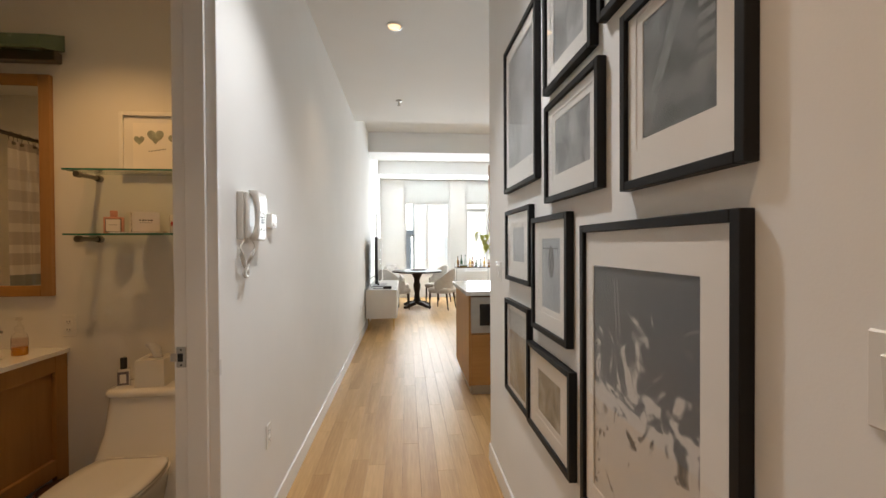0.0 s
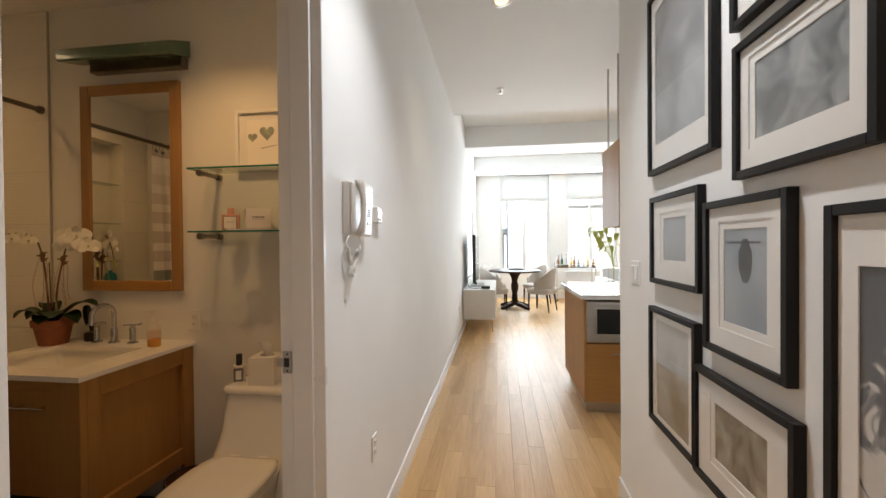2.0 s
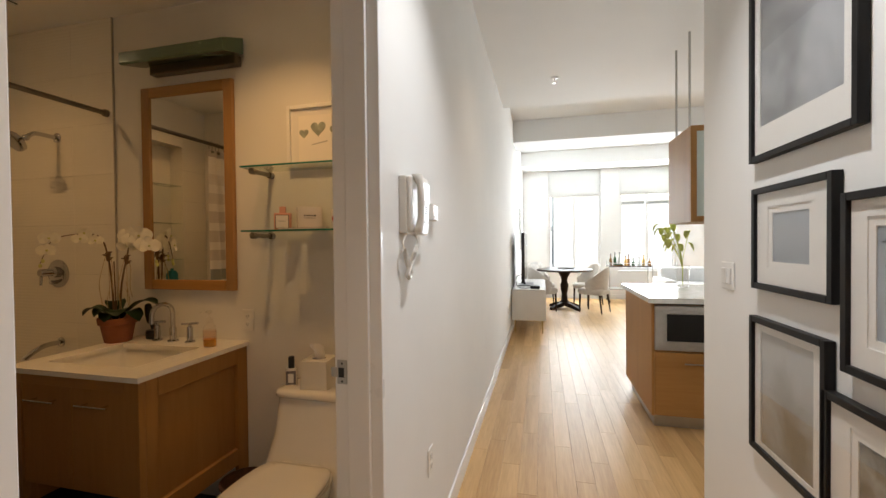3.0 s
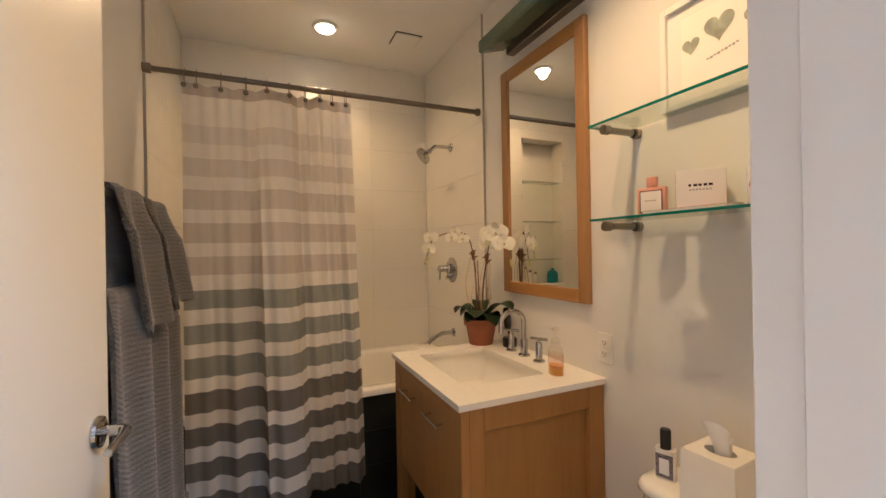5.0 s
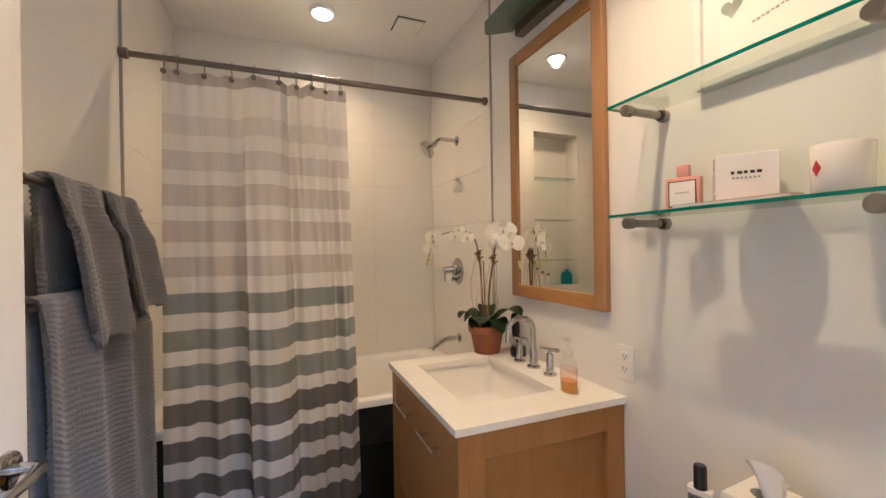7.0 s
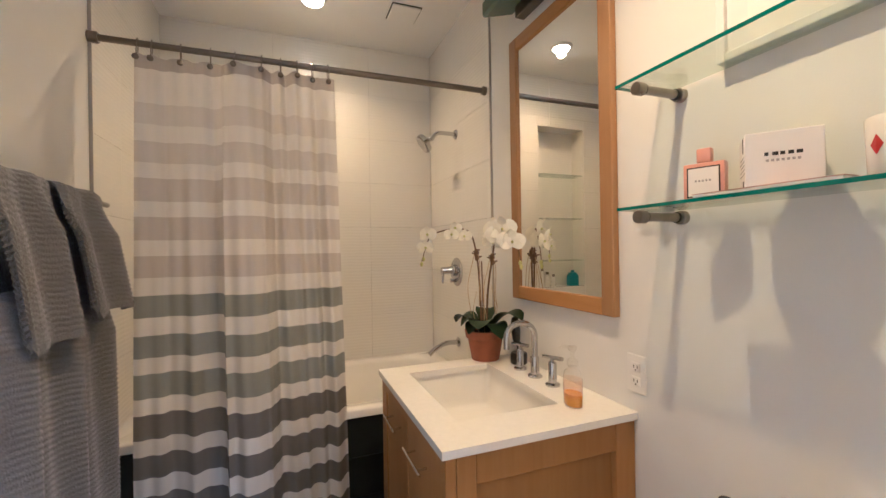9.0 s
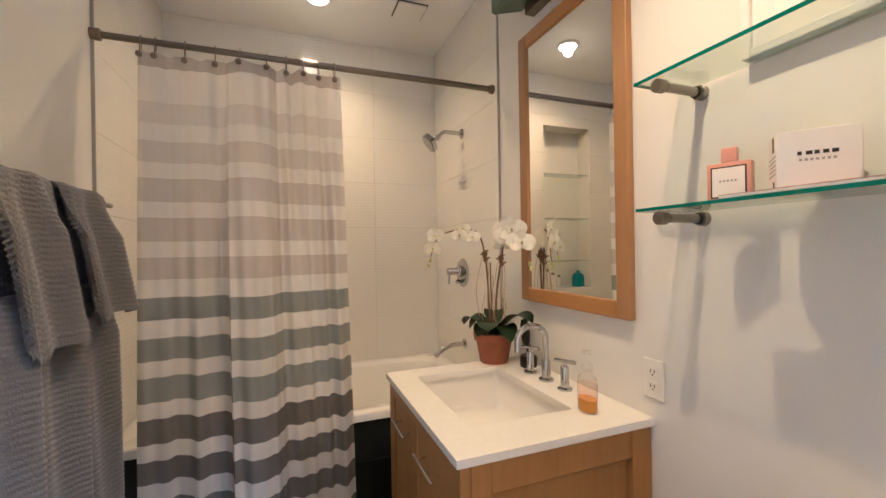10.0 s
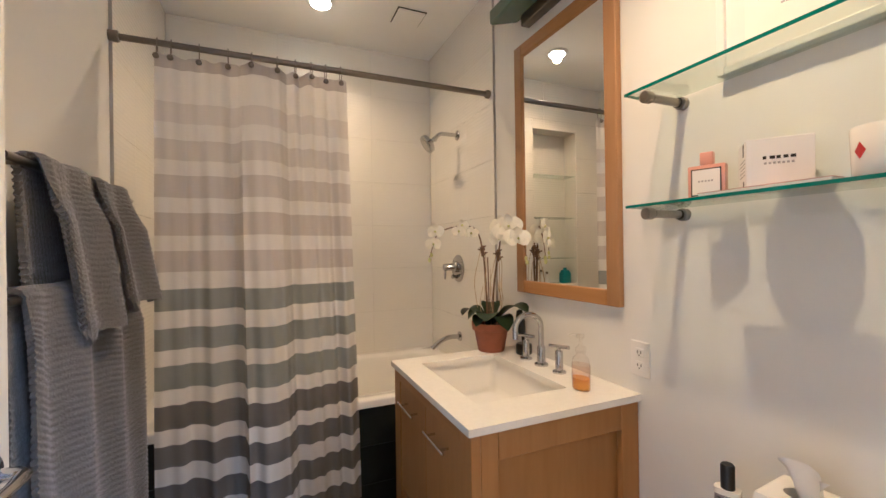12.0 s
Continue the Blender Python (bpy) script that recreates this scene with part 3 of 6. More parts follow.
# glass shelves on bar brackets
for sz in (1.402, 1.722):
    sh = thing("glass_shelf", -1.13, 2.23, sz, "clear glass wall shelf with green edge on nickel brackets", "shelf", "glass shelves")
    s0, s1 = -1.447, -0.80
    part("pane", box(s0 + 0.001, s1 - 0.001, 2.148, YM - 0.008, sz - 0.008, sz), M_SHELFGLASS, sh, "clear glass pane", 0)
    part("front_edge", box(s0, s1, 2.1455, 2.148, sz - 0.008, sz), M_SHELFEDGE, sh, "polished green front edge of the glass", 0)
    part("end_edge", box(s0, s0 + 0.001, 2.1482, YM - 0.009, sz - 0.008, sz), M_SHELFEDGE, sh, "", 0)
    for bx in (-1.385, -0.865):
        b = tube([(bx, YM - 0.016, sz - 0.027), (bx, 2.172, sz - 0.027)], 0.0115, 16)
        k = part("bracket", b, M_NICKEL, sh, "brushed nickel bar bracket")
        part("collar", lathe([(0, 0), (0.018, 0), (0.018, 0.016), (0.0145, 0.018), (0, 0.018)], pose(bx, YM, sz - 0.027, 90)), M_NICKEL, k)
        part("end_cap", lathe([(0, 0), (0.0165, 0), (0.0165, 0.022), (0.015, 0.024), (0, 0.024)], pose(bx, 2.174, sz - 0.027, 90)), M_NICKEL, k)
        for oy in (2.178, 2.286):
            part("gasket", lathe([(0.0117, 0), (0.0145, 0), (0.0145, 0.004), (0.0117, 0.004)], pose(bx, oy, sz - 0.027, 90), 20), M_BLACK, k)

# things on the shelves
SZ = 1.4025
pf = thing("perfume_bottle", -1.25, 2.225, SZ, "square pink perfume bottle with a white bordered label", "perfume")
M_PINK = mat("pink_lacquer", (0.66, 0.33, 0.25), 0.3, vary=0.03)
M_INK = mat("printed_black", (0.02, 0.018, 0.018), 0.6)
M_GREYINK = mat("printed_grey", (0.36, 0.35, 0.35), 0.6)
M_PAPER = mat("white_paper", (0.80, 0.78, 0.75), 0.7, vary=0.015)


def facing(x0, x1, z0, z1, y, d=0.0008):
    return box(x0, x1, y - d, y, z0, z1)


PM = pose(-1.262, 2.225, SZ, 0, 0, 20)
part("body", turned(box(-0.041, 0.041, -0.014, 0.014, 0, 0.085, 0.003, seg=2), PM), M_PINK, pf)
part("cap", turned(box(-0.0145, 0.0145, -0.0115, 0.0115, 0.0852, 0.118, 0.003, seg=2), PM), M_PINK, pf, "pink square cap")
lb = part("label", turned(facing(-0.033, 0.033, 0.008, 0.076, -0.0142), PM), M_INK, pf, "white label with a black border", 0)
part("label_paper", turned(facing(-0.030, 0.030, 0.011, 0.073, -0.0150), PM), M_PAPER, lb, "", 0)
for k in range(5):
    part("print", turned(facing(-0.0165 + k * 0.007, -0.0125 + k * 0.007, 0.042, 0.0465, -0.0158, 0.0003), PM), M_GREYINK, lb, "", 0)

bx = thing("candle_box", -1.07, 2.25, SZ, "white square candle carton with dark printed lettering", "box")
BM = pose(-1.115, 2.226, SZ, 0, 0, 38)
part("carton", turned(box(-0.057, 0.057, -0.050, 0.050, 0, 0.108, 0.0012), BM), M_PAPER, bx, "", 0)
for k, wd in enumerate((0.006, 0.009, 0.007, 0.008, 0.009)):
    part("print", turned(facing(-0.028 + k * 0.0115, -0.028 + k * 0.0115 + wd, 0.063, 0.0695, -0.0502, 0.0003), BM), M_INK, bx, "", 0)
for k in range(7):
    part("print", turned(facing(-0.026 + k * 0.0076, -0.0215 + k * 0.0076, 0.052, 0.0565, -0.0502, 0.0003), BM), M_GREYINK, bx, "", 0)
for z0, z1 in ((0.0, 0.022), (0.075, 0.105)):
    part("print", turned(box(-0.0575, -0.057, -0.025, -0.012, z0 + 0.002, z1), BM), M_INK, bx, "", 0)
for k in range(5):
    part("print", turned(box(-0.0575, -0.057, -0.040, 0.03 - 0.006 * (k % 3), 0.034 + 0.008 * k, 0.036 + 0.008 * k), BM), M_GREYINK, bx, "", 0)

cn = thing("candle_jar", -0.935, 2.215, SZ, "white ceramic candle jar with a red diamond", "candle")
M_CERAM = mat("glazed_ceramic", (0.80, 0.77, 0.71), 0.2, vary=0.02, coat=0.2)
M_RED = mat("red_print", (0.42, 0.025, 0.02), 0.4, vary=0.05)
part("jar", lathe([(0, 0), (0.041, 0), (0.044, 0.004), (0.047, 0.09), (0.046, 0.092), (0.043, 0.09), (0.042, 0.075), (0, 0.075)], pose(-0.935, 2.215, SZ), 40), M_CERAM, cn)
w = bmesh.new()
ring = []
for du, dz in ((0, -0.016), (0.22, 0), (0, 0.016), (-0.22, 0)):
    a = radians(246) + du
    ring.append((-0.935 + 0.0462 * math.cos(a), 2.215 + 0.0462 * math.sin(a), SZ + 0.048 + dz))
w.faces.new([w.verts.new(p) for p in ring])
part("diamond", w, M_RED, cn, "red painted diamond", 0)
bk = thing("booklet", -1.10, 2.185, SZ, "thin folded booklet with a pink cover lying flat", "booklet")
part("page_block", turned(box(-0.125, 0.125, -0.022, 0.022, 0.0005, 0.0062, 0.001), pose(-1.11, 2.172, SZ, 0, 0, 1.5)), M_PAPER, bk, "", 0)
part("cover", turned(box(-0.126, 0.126, -0.0225, 0.0225, 0.0064, 0.0076), pose(-1.11, 2.172, SZ, 0, 0, 1.5)), mat("pink_cover", (0.50, 0.30, 0.27), 0.35, vary=0.25, scale=25), bk, "pink printed cover", 0)

hf = thing("framed_heart_print", -1.03, 2.28, 1.7225, "white framed print of three grey-green hearts", "picture")
hx0, hx1, hz0, hz1, hy = -1.272, -0.875, 1.7225, 2.045, YM - 0.03
for a, b, c, d in ((hx0, hx0 + 0.02, hz0, hz1), (hx1 - 0.02, hx1, hz0, hz1), (hx0 + 0.0202, hx1 - 0.0202, hz0, hz0 + 0.02), (hx0 + 0.0202, hx1 - 0.0202, hz1 - 0.02, hz1)):
    part("frame_bar", box(a, b, hy, YM - 0.002, c, d, 0.002), M_TRIM, hf, "white frame", 0)
part("mat_board", box(hx0 + 0.019, hx1 - 0.019, hy + 0.012, YM - 0.004, hz0 + 0.019, hz1 - 0.019), M_PAPER, hf, "", 0)
part("print", box(hx0 + 0.065, hx1 - 0.02, hy + 0.0105, hy + 0.0119, hz0 + 0.02, hz1 - 0.055), M_MATB, hf, "", 0)
M_HEART = mat("watercolour_green", (0.33, 0.36, 0.31), 0.8, vary=0.3, scale=30)
for cx, cz, s in ((-1.176, 1.899, 0.027), (-1.094, 1.920, 0.042), (-1.000, 1.905, 0.030)):
    w = bmesh.new()
    pts = []
    for k in range(36):
        t = 2 * math.pi * k / 36
        pts.append((cx + s * 16 * math.sin(t) ** 3 / 16, hy + 0.0097, cz + s * (13 * math.cos(t) - 5 * math.cos(2 * t) - 2 * math.cos(3 * t) - math.cos(4 * t)) / 16))
    w.faces.new([w.verts.new(p) for p in pts])
    part("heart", w, M_HEART, hf, "grey-green watercolour heart", 0)
for k in range(9):
    part("writing", box(-1.13 + k * 0.010, -1.1225 + k * 0.010, hy + 0.0098, hy + 0.0104, 1.838 + 0.0016 * k - 0.002 * (k % 2), 1.8425 + 0.0016 * k), M_GREYINK, hf, "", 0)

# wall socket
def socket(name, m, label):
    """A duplex wall socket; its plate faces the local -y."""
    t = thing(name, m.translation.x, m.translation.y, m.translation.z, label, "outlet")
    pl = part("plate", turned(box(-0.036, 0.036, -0.006, 0, -0.058, 0.058, 0.003), m), M_PLASTIC, t, "", 0)
    for dz in (-0.021, 0.021):
        f = part("receptacle", turned(box(-0.0165, 0.0165, -0.0085, -0.0055, dz - 0.014, dz + 0.014, 0.002), m), M_PLASTIC, pl, "", 0)
        for sx in (-0.0065, 0.0065):
            part("slot", turned(box(sx - 0.0014, sx + 0.0014, -0.0089, -0.0084, dz - 0.003, dz + 0.006), m), M_SLOT, t)
        part("slot", turned(box(-0.0022, 0.0022, -0.0089, -0.0084, dz - 0.0105, dz - 0.0065), m), M_SLOT, t)
    return t


socket("wall_outlet", pose(-1.545, YM, 0.92), "white duplex wall outlet beside the sink")

# soap bottle
sp = thing("soap_pump_bottle", -1.665, 2.168, VZ, "clear plastic soap bottle half full of orange soap", "soap")
M_CLEAR = thin_glass("clear_plastic", (0.985, 0.98, 0.97), 0.05)
M_SOAP = mat("orange_soap", (0.66, 0.30, 0.025), 0.12, vary=0.05)
SM = pose(-1.665, 2.168, VZ)
part("bottle", lathe([(0, 0), (0.033, 0), (0.035, 0.005), (0.035, 0.085), (0.030, 0.105), (0.016, 0.118), (0.0145, 0.125)], SM, 28, sx=1.0, sy=0.72), M_CLEAR, sp, "clear plastic bottle")
part("soap", lathe([(0, 0.002), (0.0315, 0.002), (0.0335, 0.006), (0.0335, 0.040), (0, 0.040)], SM, 28, sx=1.0, sy=0.70), M_SOAP, sp, "orange liquid soap")
lb = part("label", lathe([(0.0353, 0.03), (0.0353, 0.085)], SM, 28, sx=1.0, sy=0.725), thin_glass("pink_label_film", (0.97, 0.86, 0.80), 0.1), sp, "pale pink label film")
pm = part("pump", lathe([(0, 0.125), (0.017, 0.125), (0.017, 0.142), (0.010, 0.146), (0.006, 0.15), (0.006, 0.172), (0.013, 0.174), (0.013, 0.186), (0, 0.188)], SM, 20), M_CLEAR, sp, "clear pump head")
part("nozzle", tube([SM @ Vector((0, 0, 0.18)), SM @ Vector((-0.03, -0.012, 0.181)), SM @ Vector((-0.043, -0.017, 0.174))], [0.006, 0.005, 0.004], 10), M_CLEAR, sp)

# shaver on its charging stand behind the faucet
tb = thing("electric_shaver", -2.14, 2.262, VZ, "black electric shaver on a short black charging stand", "shaver")
part("stand", lathe([(0, 0), (0.033, 0), (0.036, 0.004), (0.036, 0.040), (0.032, 0.048), (0, 0.050)], pose(-2.14, 2.262, VZ)), M_BLACK, tb, "short round charging stand")
part("stem", tube([(-2.15, 2.272, VZ + 0.045), (-2.163, 2.276, VZ + 0.085)], [0.010, 0.012], 12), M_BLACK, tb)
part("body", lathe([(0, 0), (0.012, 0.002), (0.019, 0.018), (0.023, 0.055), (0.022, 0.09), (0.015, 0.115), (0, 0.121)], pose(-2.165, 2.268, VZ + 0.078, 0, -8, 0), 24, sy=0.85), M_BLACK, tb, "glossy black shaver body")

# orchid
OX, OY = -2.268, 2.165
orc = thing("potted_orchid", OX, OY, VZ, "white moth orchid with two flower spikes in a terracotta pot", "plant")
pot = part("pot", lathe([(0, 0.0), (0.060, 0.0), (0.062, 0.003), (0.079, 0.096), (0.081, 0.098), (0.088, 0.100), (0.092, 0.132), (0.090, 0.135), (0.083, 0.133), (0.080, 0.112), (0, 0.112)], pose(OX, OY, VZ), 40), M_TERRA, orc, "terracotta flower pot")
part("bark", lathe([(0, 0.124), (0.04, 0.122), (0.081, 0.114), (0.0, 0.109)], pose(OX, OY, VZ), 24), M_SOIL, orc, "dark bark chips", 0)
rnd = random.Random(4)


def leaf(base, ang, length, width, rise, droop):
    d, s = Vector((math.cos(ang), math.sin(ang), 0)), Vector((-math.sin(ang), math.cos(ang), 0))

    def fn(u, v):
        wv = 1.3 * width * (0.25 + 0.75 * min(1.0, 2.0 * u)) * (max(0.0, 1 - max(0.0, (u - 0.6) / 0.4) ** 2.6) ** 0.5 + 0.02)
        q = (v - 0.5) * 2
        return Vector(base) + d * (length * u) + s * (wv * q * 0.5) + Vector((0, 0, rise * u - droop * u * u - 0.05 * u ** 4 + 0.10 * wv * q * q))
    return sheet(fn, 10, 4, 0.0022)


for ang, ln, wd, ri, dr in ((radians(215), 0.145, 0.085, 0.19, 0.11), (radians(28), 0.185, 0.085, 0.24, 0.12), (radians(318), 0.10, 0.08, 0.16, 0.08), (radians(258), 0.10, 0.08, 0.17, 0.09), (radians(5), 0.125, 0.078, 0.16, 0.12), (radians(150), 0.10, 0.07, 0.19, 0.06), (radians(285), 0.085, 0.07, 0.12, 0.07)):
    part("leaf", leaf((OX + 0.012 * math.cos(ang), OY + 0.012 * math.sin(ang), VZ + 0.122), ang, ln, wd, ri, dr), M_LEAF, orc, "dark green strap leaf", 60)


def curve(pts, n=8):
    """A smooth line through the points."""
    P = [Vector(p) for p in pts]
    P = [P[0] * 2 - P[1]] + P + [P[-1] * 2 - P[-2]]
    out = []
    for i in range(1, len(P) - 2):
        for k in range(n):
            t = k / n
            a, b, c, d = P[i - 1:i + 3]
            out.append(0.5 * ((2 * b) + (c - a) * t + (2 * a - 5 * b + 4 * c - d) * t * t + (3 * b - a - 3 * c + d) * t ** 3))
    out.append(P[-2])
    return out


spikes = [[(OX - 0.012, OY - 0.01, VZ + 0.11), (OX - 0.02, OY - 0.012, VZ + 0.30), (OX - 0.035, OY - 0.02, VZ + 0.47), (OX - 0.05, OY - 0.05, VZ + 0.575), (OX - 0.10, OY - 0.12, VZ + 0.59), (OX - 0.16, OY - 0.20, VZ + 0.555), (OX - 0.19, OY - 0.235, VZ + 0.44)],
          [(OX + 0.014, OY + 0.0, VZ + 0.11), (OX + 0.022, OY + 0.006, VZ + 0.30), (OX + 0.045, OY + 0.018, VZ + 0.45), (OX + 0.07, OY + 0.03, VZ + 0.56), (OX + 0.11, OY + 0.05, VZ + 0.58), (OX + 0.165, OY + 0.072, VZ + 0.52), (OX + 0.19, OY + 0.078, VZ + 0.43)]]
for sp_pts in spikes:
    c = curve(sp_pts)
    part("stem", tube(c, [0.0052 - 0.0034 * i / len(c) for i in range(len(c))], 8), M_STEM, orc, "brown flower stem")
    s = sp_pts[2]
    part("clip", lathe([(0, -0.03), (0.007, -0.026), (0.009, -0.005), (0.013, 0.008), (0.009, 0.02), (0.004, 0.026), (0, 0.027)], Matrix.Translation(s), 9), M_STEM, orc, "brown stem clip")
    for k in range(6):
        a = k * 1.3
        part("clip_tooth", tube([(s[0] + 0.005 * math.cos(a), s[1] + 0.005 * math.sin(a), s[2] - 0.02 + 0.008 * k), (s[0] + 0.024 * math.cos(a), s[1] + 0.024 * math.sin(a), s[2] - 0.016 + 0.008 * k)], [0.006, 0.0025], 6), M_STEM, orc)
    for k in range(3):
        a = 1.1 + 2.2 * k + 0.4 * s[0]
        b = Vector((math.cos(a), math.sin(a), 0))
        part("raffia", tube(curve([Vector(s) + 0.008 * b + Vector((0, 0, 0.01)), Vector(s) + 0.024 * b + Vector((0, 0, -0.05)), Vector(s) + (0.02 + 0.012 * k) * b + Vector((0, 0, -0.15)), Vector(s) + 0.03 * b + Vector((0, 0, -0.21 - 0.03 * k))], 5), 0.0016, 5), M_ROOT, orc, "pale raffia tie")
for dx in (-0.004,):
    part("support_stick", tube([(OX + dx, OY - 0.004, VZ + 0.10), (OX + dx * 1.5 - 0.006, OY - 0.006, VZ + 0.44)], 0.003, 8), M_STEM, orc, "thin wooden support stick")
for k in range(5):
    a = rnd.uniform(0, 6.3)
    p0 = Vector((OX + 0.03 * math.cos(a), OY + 0.03 * math.sin(a), VZ + 0.115))
    part("air_root", tube(curve([p0, p0 + Vector((0.03 * math.cos(a), 0.03 * math.sin(a), 0.10)), p0 + Vector((0.012 * math.cos(a), 0.012 * math.sin(a), rnd.uniform(0.16, 0.30)))], 5), 0.0012, 5), M_ROOT, orc, "pale dry air root")


def bloom(c, ang, tilt, s):
    """A moth orchid flower of five broad petals, facing the direction ang."""
    m = Matrix.Translation(c) @ Matrix.Rotation(ang, 4, "Z") @ Matrix.Rotation(tilt, 4, "Y")
    bm = bmesh.new()
    for k, (a, ln, wd) in enumerate(((90, 0.042, 0.030), (210, 0.040, 0.028), (330, 0.040, 0.028), (12, 0.046, 0.054), (168, 0.046, 0.054))):
        a = radians(a)

        def fn(u, v, a=a, ln=ln, wd=wd, k=k):
            q = (v - 0.5) * 2
            r = s * ln * (0.08 + 0.92 * u)
            half = s * wd * 0.5 * (math.sin(math.pi * (0.06 + 0.90 * u)) ** 0.7)
            yy, zz = r * math.cos(a) - half * q * math.sin(a), r * math.sin(a) + half * q * math.cos(a)
            return m @ Vector((0.003 * (k > 2) + s * 0.012 * u * u * (1 if k < 3 else -0.6) - 0.05 * half * q * q, yy, zz))
        sheet(fn, 6, 4, 0.0, bm)
    return bm


flowers = []
for sp_pts, blooms in ((spikes[0], ((25, 0.8), (28, 0.75), (31, 0.8), (39, 1.0), (42, 0.9))), (spikes[1], ((23, 1.05), (26, 1.35), (29, 1.3), (33, 1.4), (36, 1.2), (40, 1.2)))):
    c = curve(sp_pts)
    for k, (i, size) in enumerate(blooms):
        flowers.append((c[i] + Vector((rnd.uniform(-0.012, 0.012), -0.012 - 0.008 * (k % 2), -0.012 + 0.03 * (k % 2 - 0.5))), rnd.uniform(-1.2, 0.0), rnd.uniform(-0.3, 0.25), size))
    for j, i in enumerate((len(c) - 1, len(c) - 3)):
        part("bud", lathe([(0, -0.012), (0.006, -0.008), (0.008, 0), (0.006, 0.008), (0, 0.012)], Matrix.Translation(c[i] + Vector((0, 0, -0.012 - 0.006 * j))), 10), M_PETALY, orc, "yellow-green flower bud")
for c, a, t, s in flowers:
    f = part("flower", bloom(c, a, t, s), M_PETAL, orc, "white orchid flower", 80)
    part("lip", lathe([(0, -0.004), (0.005, -0.002), (0.006, 0.004), (0.003, 0.011), (0, 0.012)], Matrix.Translation(c) @ Matrix.Rotation(a, 4, "Z") @ Matrix.Rotation(radians(75), 4, "Y") @ Matrix.Translation((0, 0, 0.002)), 8), M_PETALY, f, "yellow lip")

# toilet
tx = -1.03
toi = thing("toilet", tx, 1.95, 0, "white one-piece toilet with its lid closed", "toilet")


def oval(cx, cy, rx, ry, z, n=36, sq=2.4, back=None):
    pts = []
    for k in range(n):
        a = 2 * math.pi * k / n
        c, s = math.cos(a), math.sin(a)
        y = cy + ry * math.copysign(abs(s) ** (2 / sq), s)
        if back is not None:
            y = min(y, back)
        pts.append((cx + rx * math.copysign(abs(c) ** (2 / sq), c), y, z))
    return pts


part("bowl", loft([oval(tx, 1.93, 0.12, 0.24, FZ, sq=2.6), oval(tx, 1.93, 0.115, 0.235, -0.02, sq=2.6), oval(tx, 1.88, 0.125, 0.25, 0.12), oval(tx, 1.83, 0.165, 0.27, 0.245), oval(tx, 1.815, 0.185, 0.275, 0.305), oval(tx, 1.815, 0.186, 0.276, 0.322), oval(tx, 1.815, 0.17, 0.26, 0.326)]), M_PORC, toi, "", 60)
part("tank", loft([rrect(tx - 0.20, tx + 0.20, 2.0, YM - 0.006, FZ, 0.05), rrect(tx - 0.225, tx + 0.225, 1.985, YM - 0.005, 0.28, 0.06), rrect(tx - 0.222, tx + 0.222, 2.03, YM - 0.005, 0.345, 0.06), rrect(tx - 0.215, tx + 0.215, 2.075, YM - 0.005, 0.43, 0.055), rrect(tx - 0.205, tx + 0.205, 2.105, YM - 0.005, 0.60, 0.05)]), M_PORC, toi, "", 60)
part("tank_lid", loft([rrect(tx - 0.212, tx + 0.212, 2.098, YM - 0.003, 0.6005, 0.05), rrect(tx - 0.217, tx + 0.217, 2.093, YM - 0.003, 0.607, 0.05), rrect(tx - 0.217, tx + 0.217, 2.093, YM - 0.003, 0.622, 0.05), rrect(tx - 0.208, tx + 0.208, 2.102, YM - 0.006, 0.634, 0.045), rrect(tx - 0.18, tx + 0.18, 2.13, YM - 0.03, 0.637, 0.04)]), M_PORC, toi, "white tank lid", 60)
part("seat", loft([oval(tx, 1.80, 0.182, 0.262, 0.3270, back=1.985), oval(tx, 1.80, 0.188, 0.268, 0.3310, back=1.985), oval(tx, 1.80, 0.188, 0.268, 0.3380, back=1.985), oval(tx, 1.80, 0.183, 0.263, 0.3410, back=1.985)]), M_PORC, toi, "white toilet seat", 60)
part("seat_lid", loft([oval(tx, 1.80, 0.184, 0.264, 0.3425, back=1.99), oval(tx, 1.80, 0.190, 0.270, 0.3470, back=1.99), oval(tx, 1.80, 0.189, 0.269, 0.3570, back=1.99), oval(tx, 1.80, 0.175, 0.255, 0.3640, back=1.985), oval(tx, 1.80, 0.12, 0.19, 0.3680, back=1.96)]), M_PORC, toi, "white closed lid", 60)
for hx in (-0.07, 0.07):
    part("hinge", tube([(tx + hx - 0.02, 2.0, 0.35), (tx + hx + 0.02, 2.0, 0.35)], 0.011, 12), M_PORC, toi)
TZ = 0.6375
bt = thing("spray_bottle", -1.19, 2.17, TZ, "small white bottle with dark floral label and black cap", "bottle")
BTM = pose(-1.19, 2.172, TZ, 0, 0, 20)
part("body", loft([[BTM @ Vector(p) for p in rrect(-0.026, 0.026, -0.015, 0.015, z, r)] for z, r in ((0, 0.008), (0.003, 0.009), (0.075, 0.009), (0.082, 0.0085), (0.086, 0.006))]), M_CERAM, bt, "", 60)
M_FLORAL = mat("floral_label", (0.16, 0.14, 0.16), 0.6, vary=0.9, scale=160)
part("label", turned(facing(-0.023, 0.023, 0.006, 0.073, -0.0152), BTM), M_FLORAL, bt, "dark floral label", 0)
part("label_centre", turned(facing(-0.013, 0.013, 0.016, 0.060, -0.0161), BTM), M_PAPER, bt, "", 0)
part("cap", turned(lathe([(0, 0.086), (0.0145, 0.086), (0.0145, 0.138), (0.012, 0.142), (0, 0.143)], pose(0, 0, 0), 20), BTM), M_BLACK, bt, "black cap")
tb = thing("tissue_box", -1.05, 2.2, TZ, "white tissue box cover with a tissue pulled out", "tissue box")
TM = pose(-1.05, 2.195, TZ, 0, 0, 5)
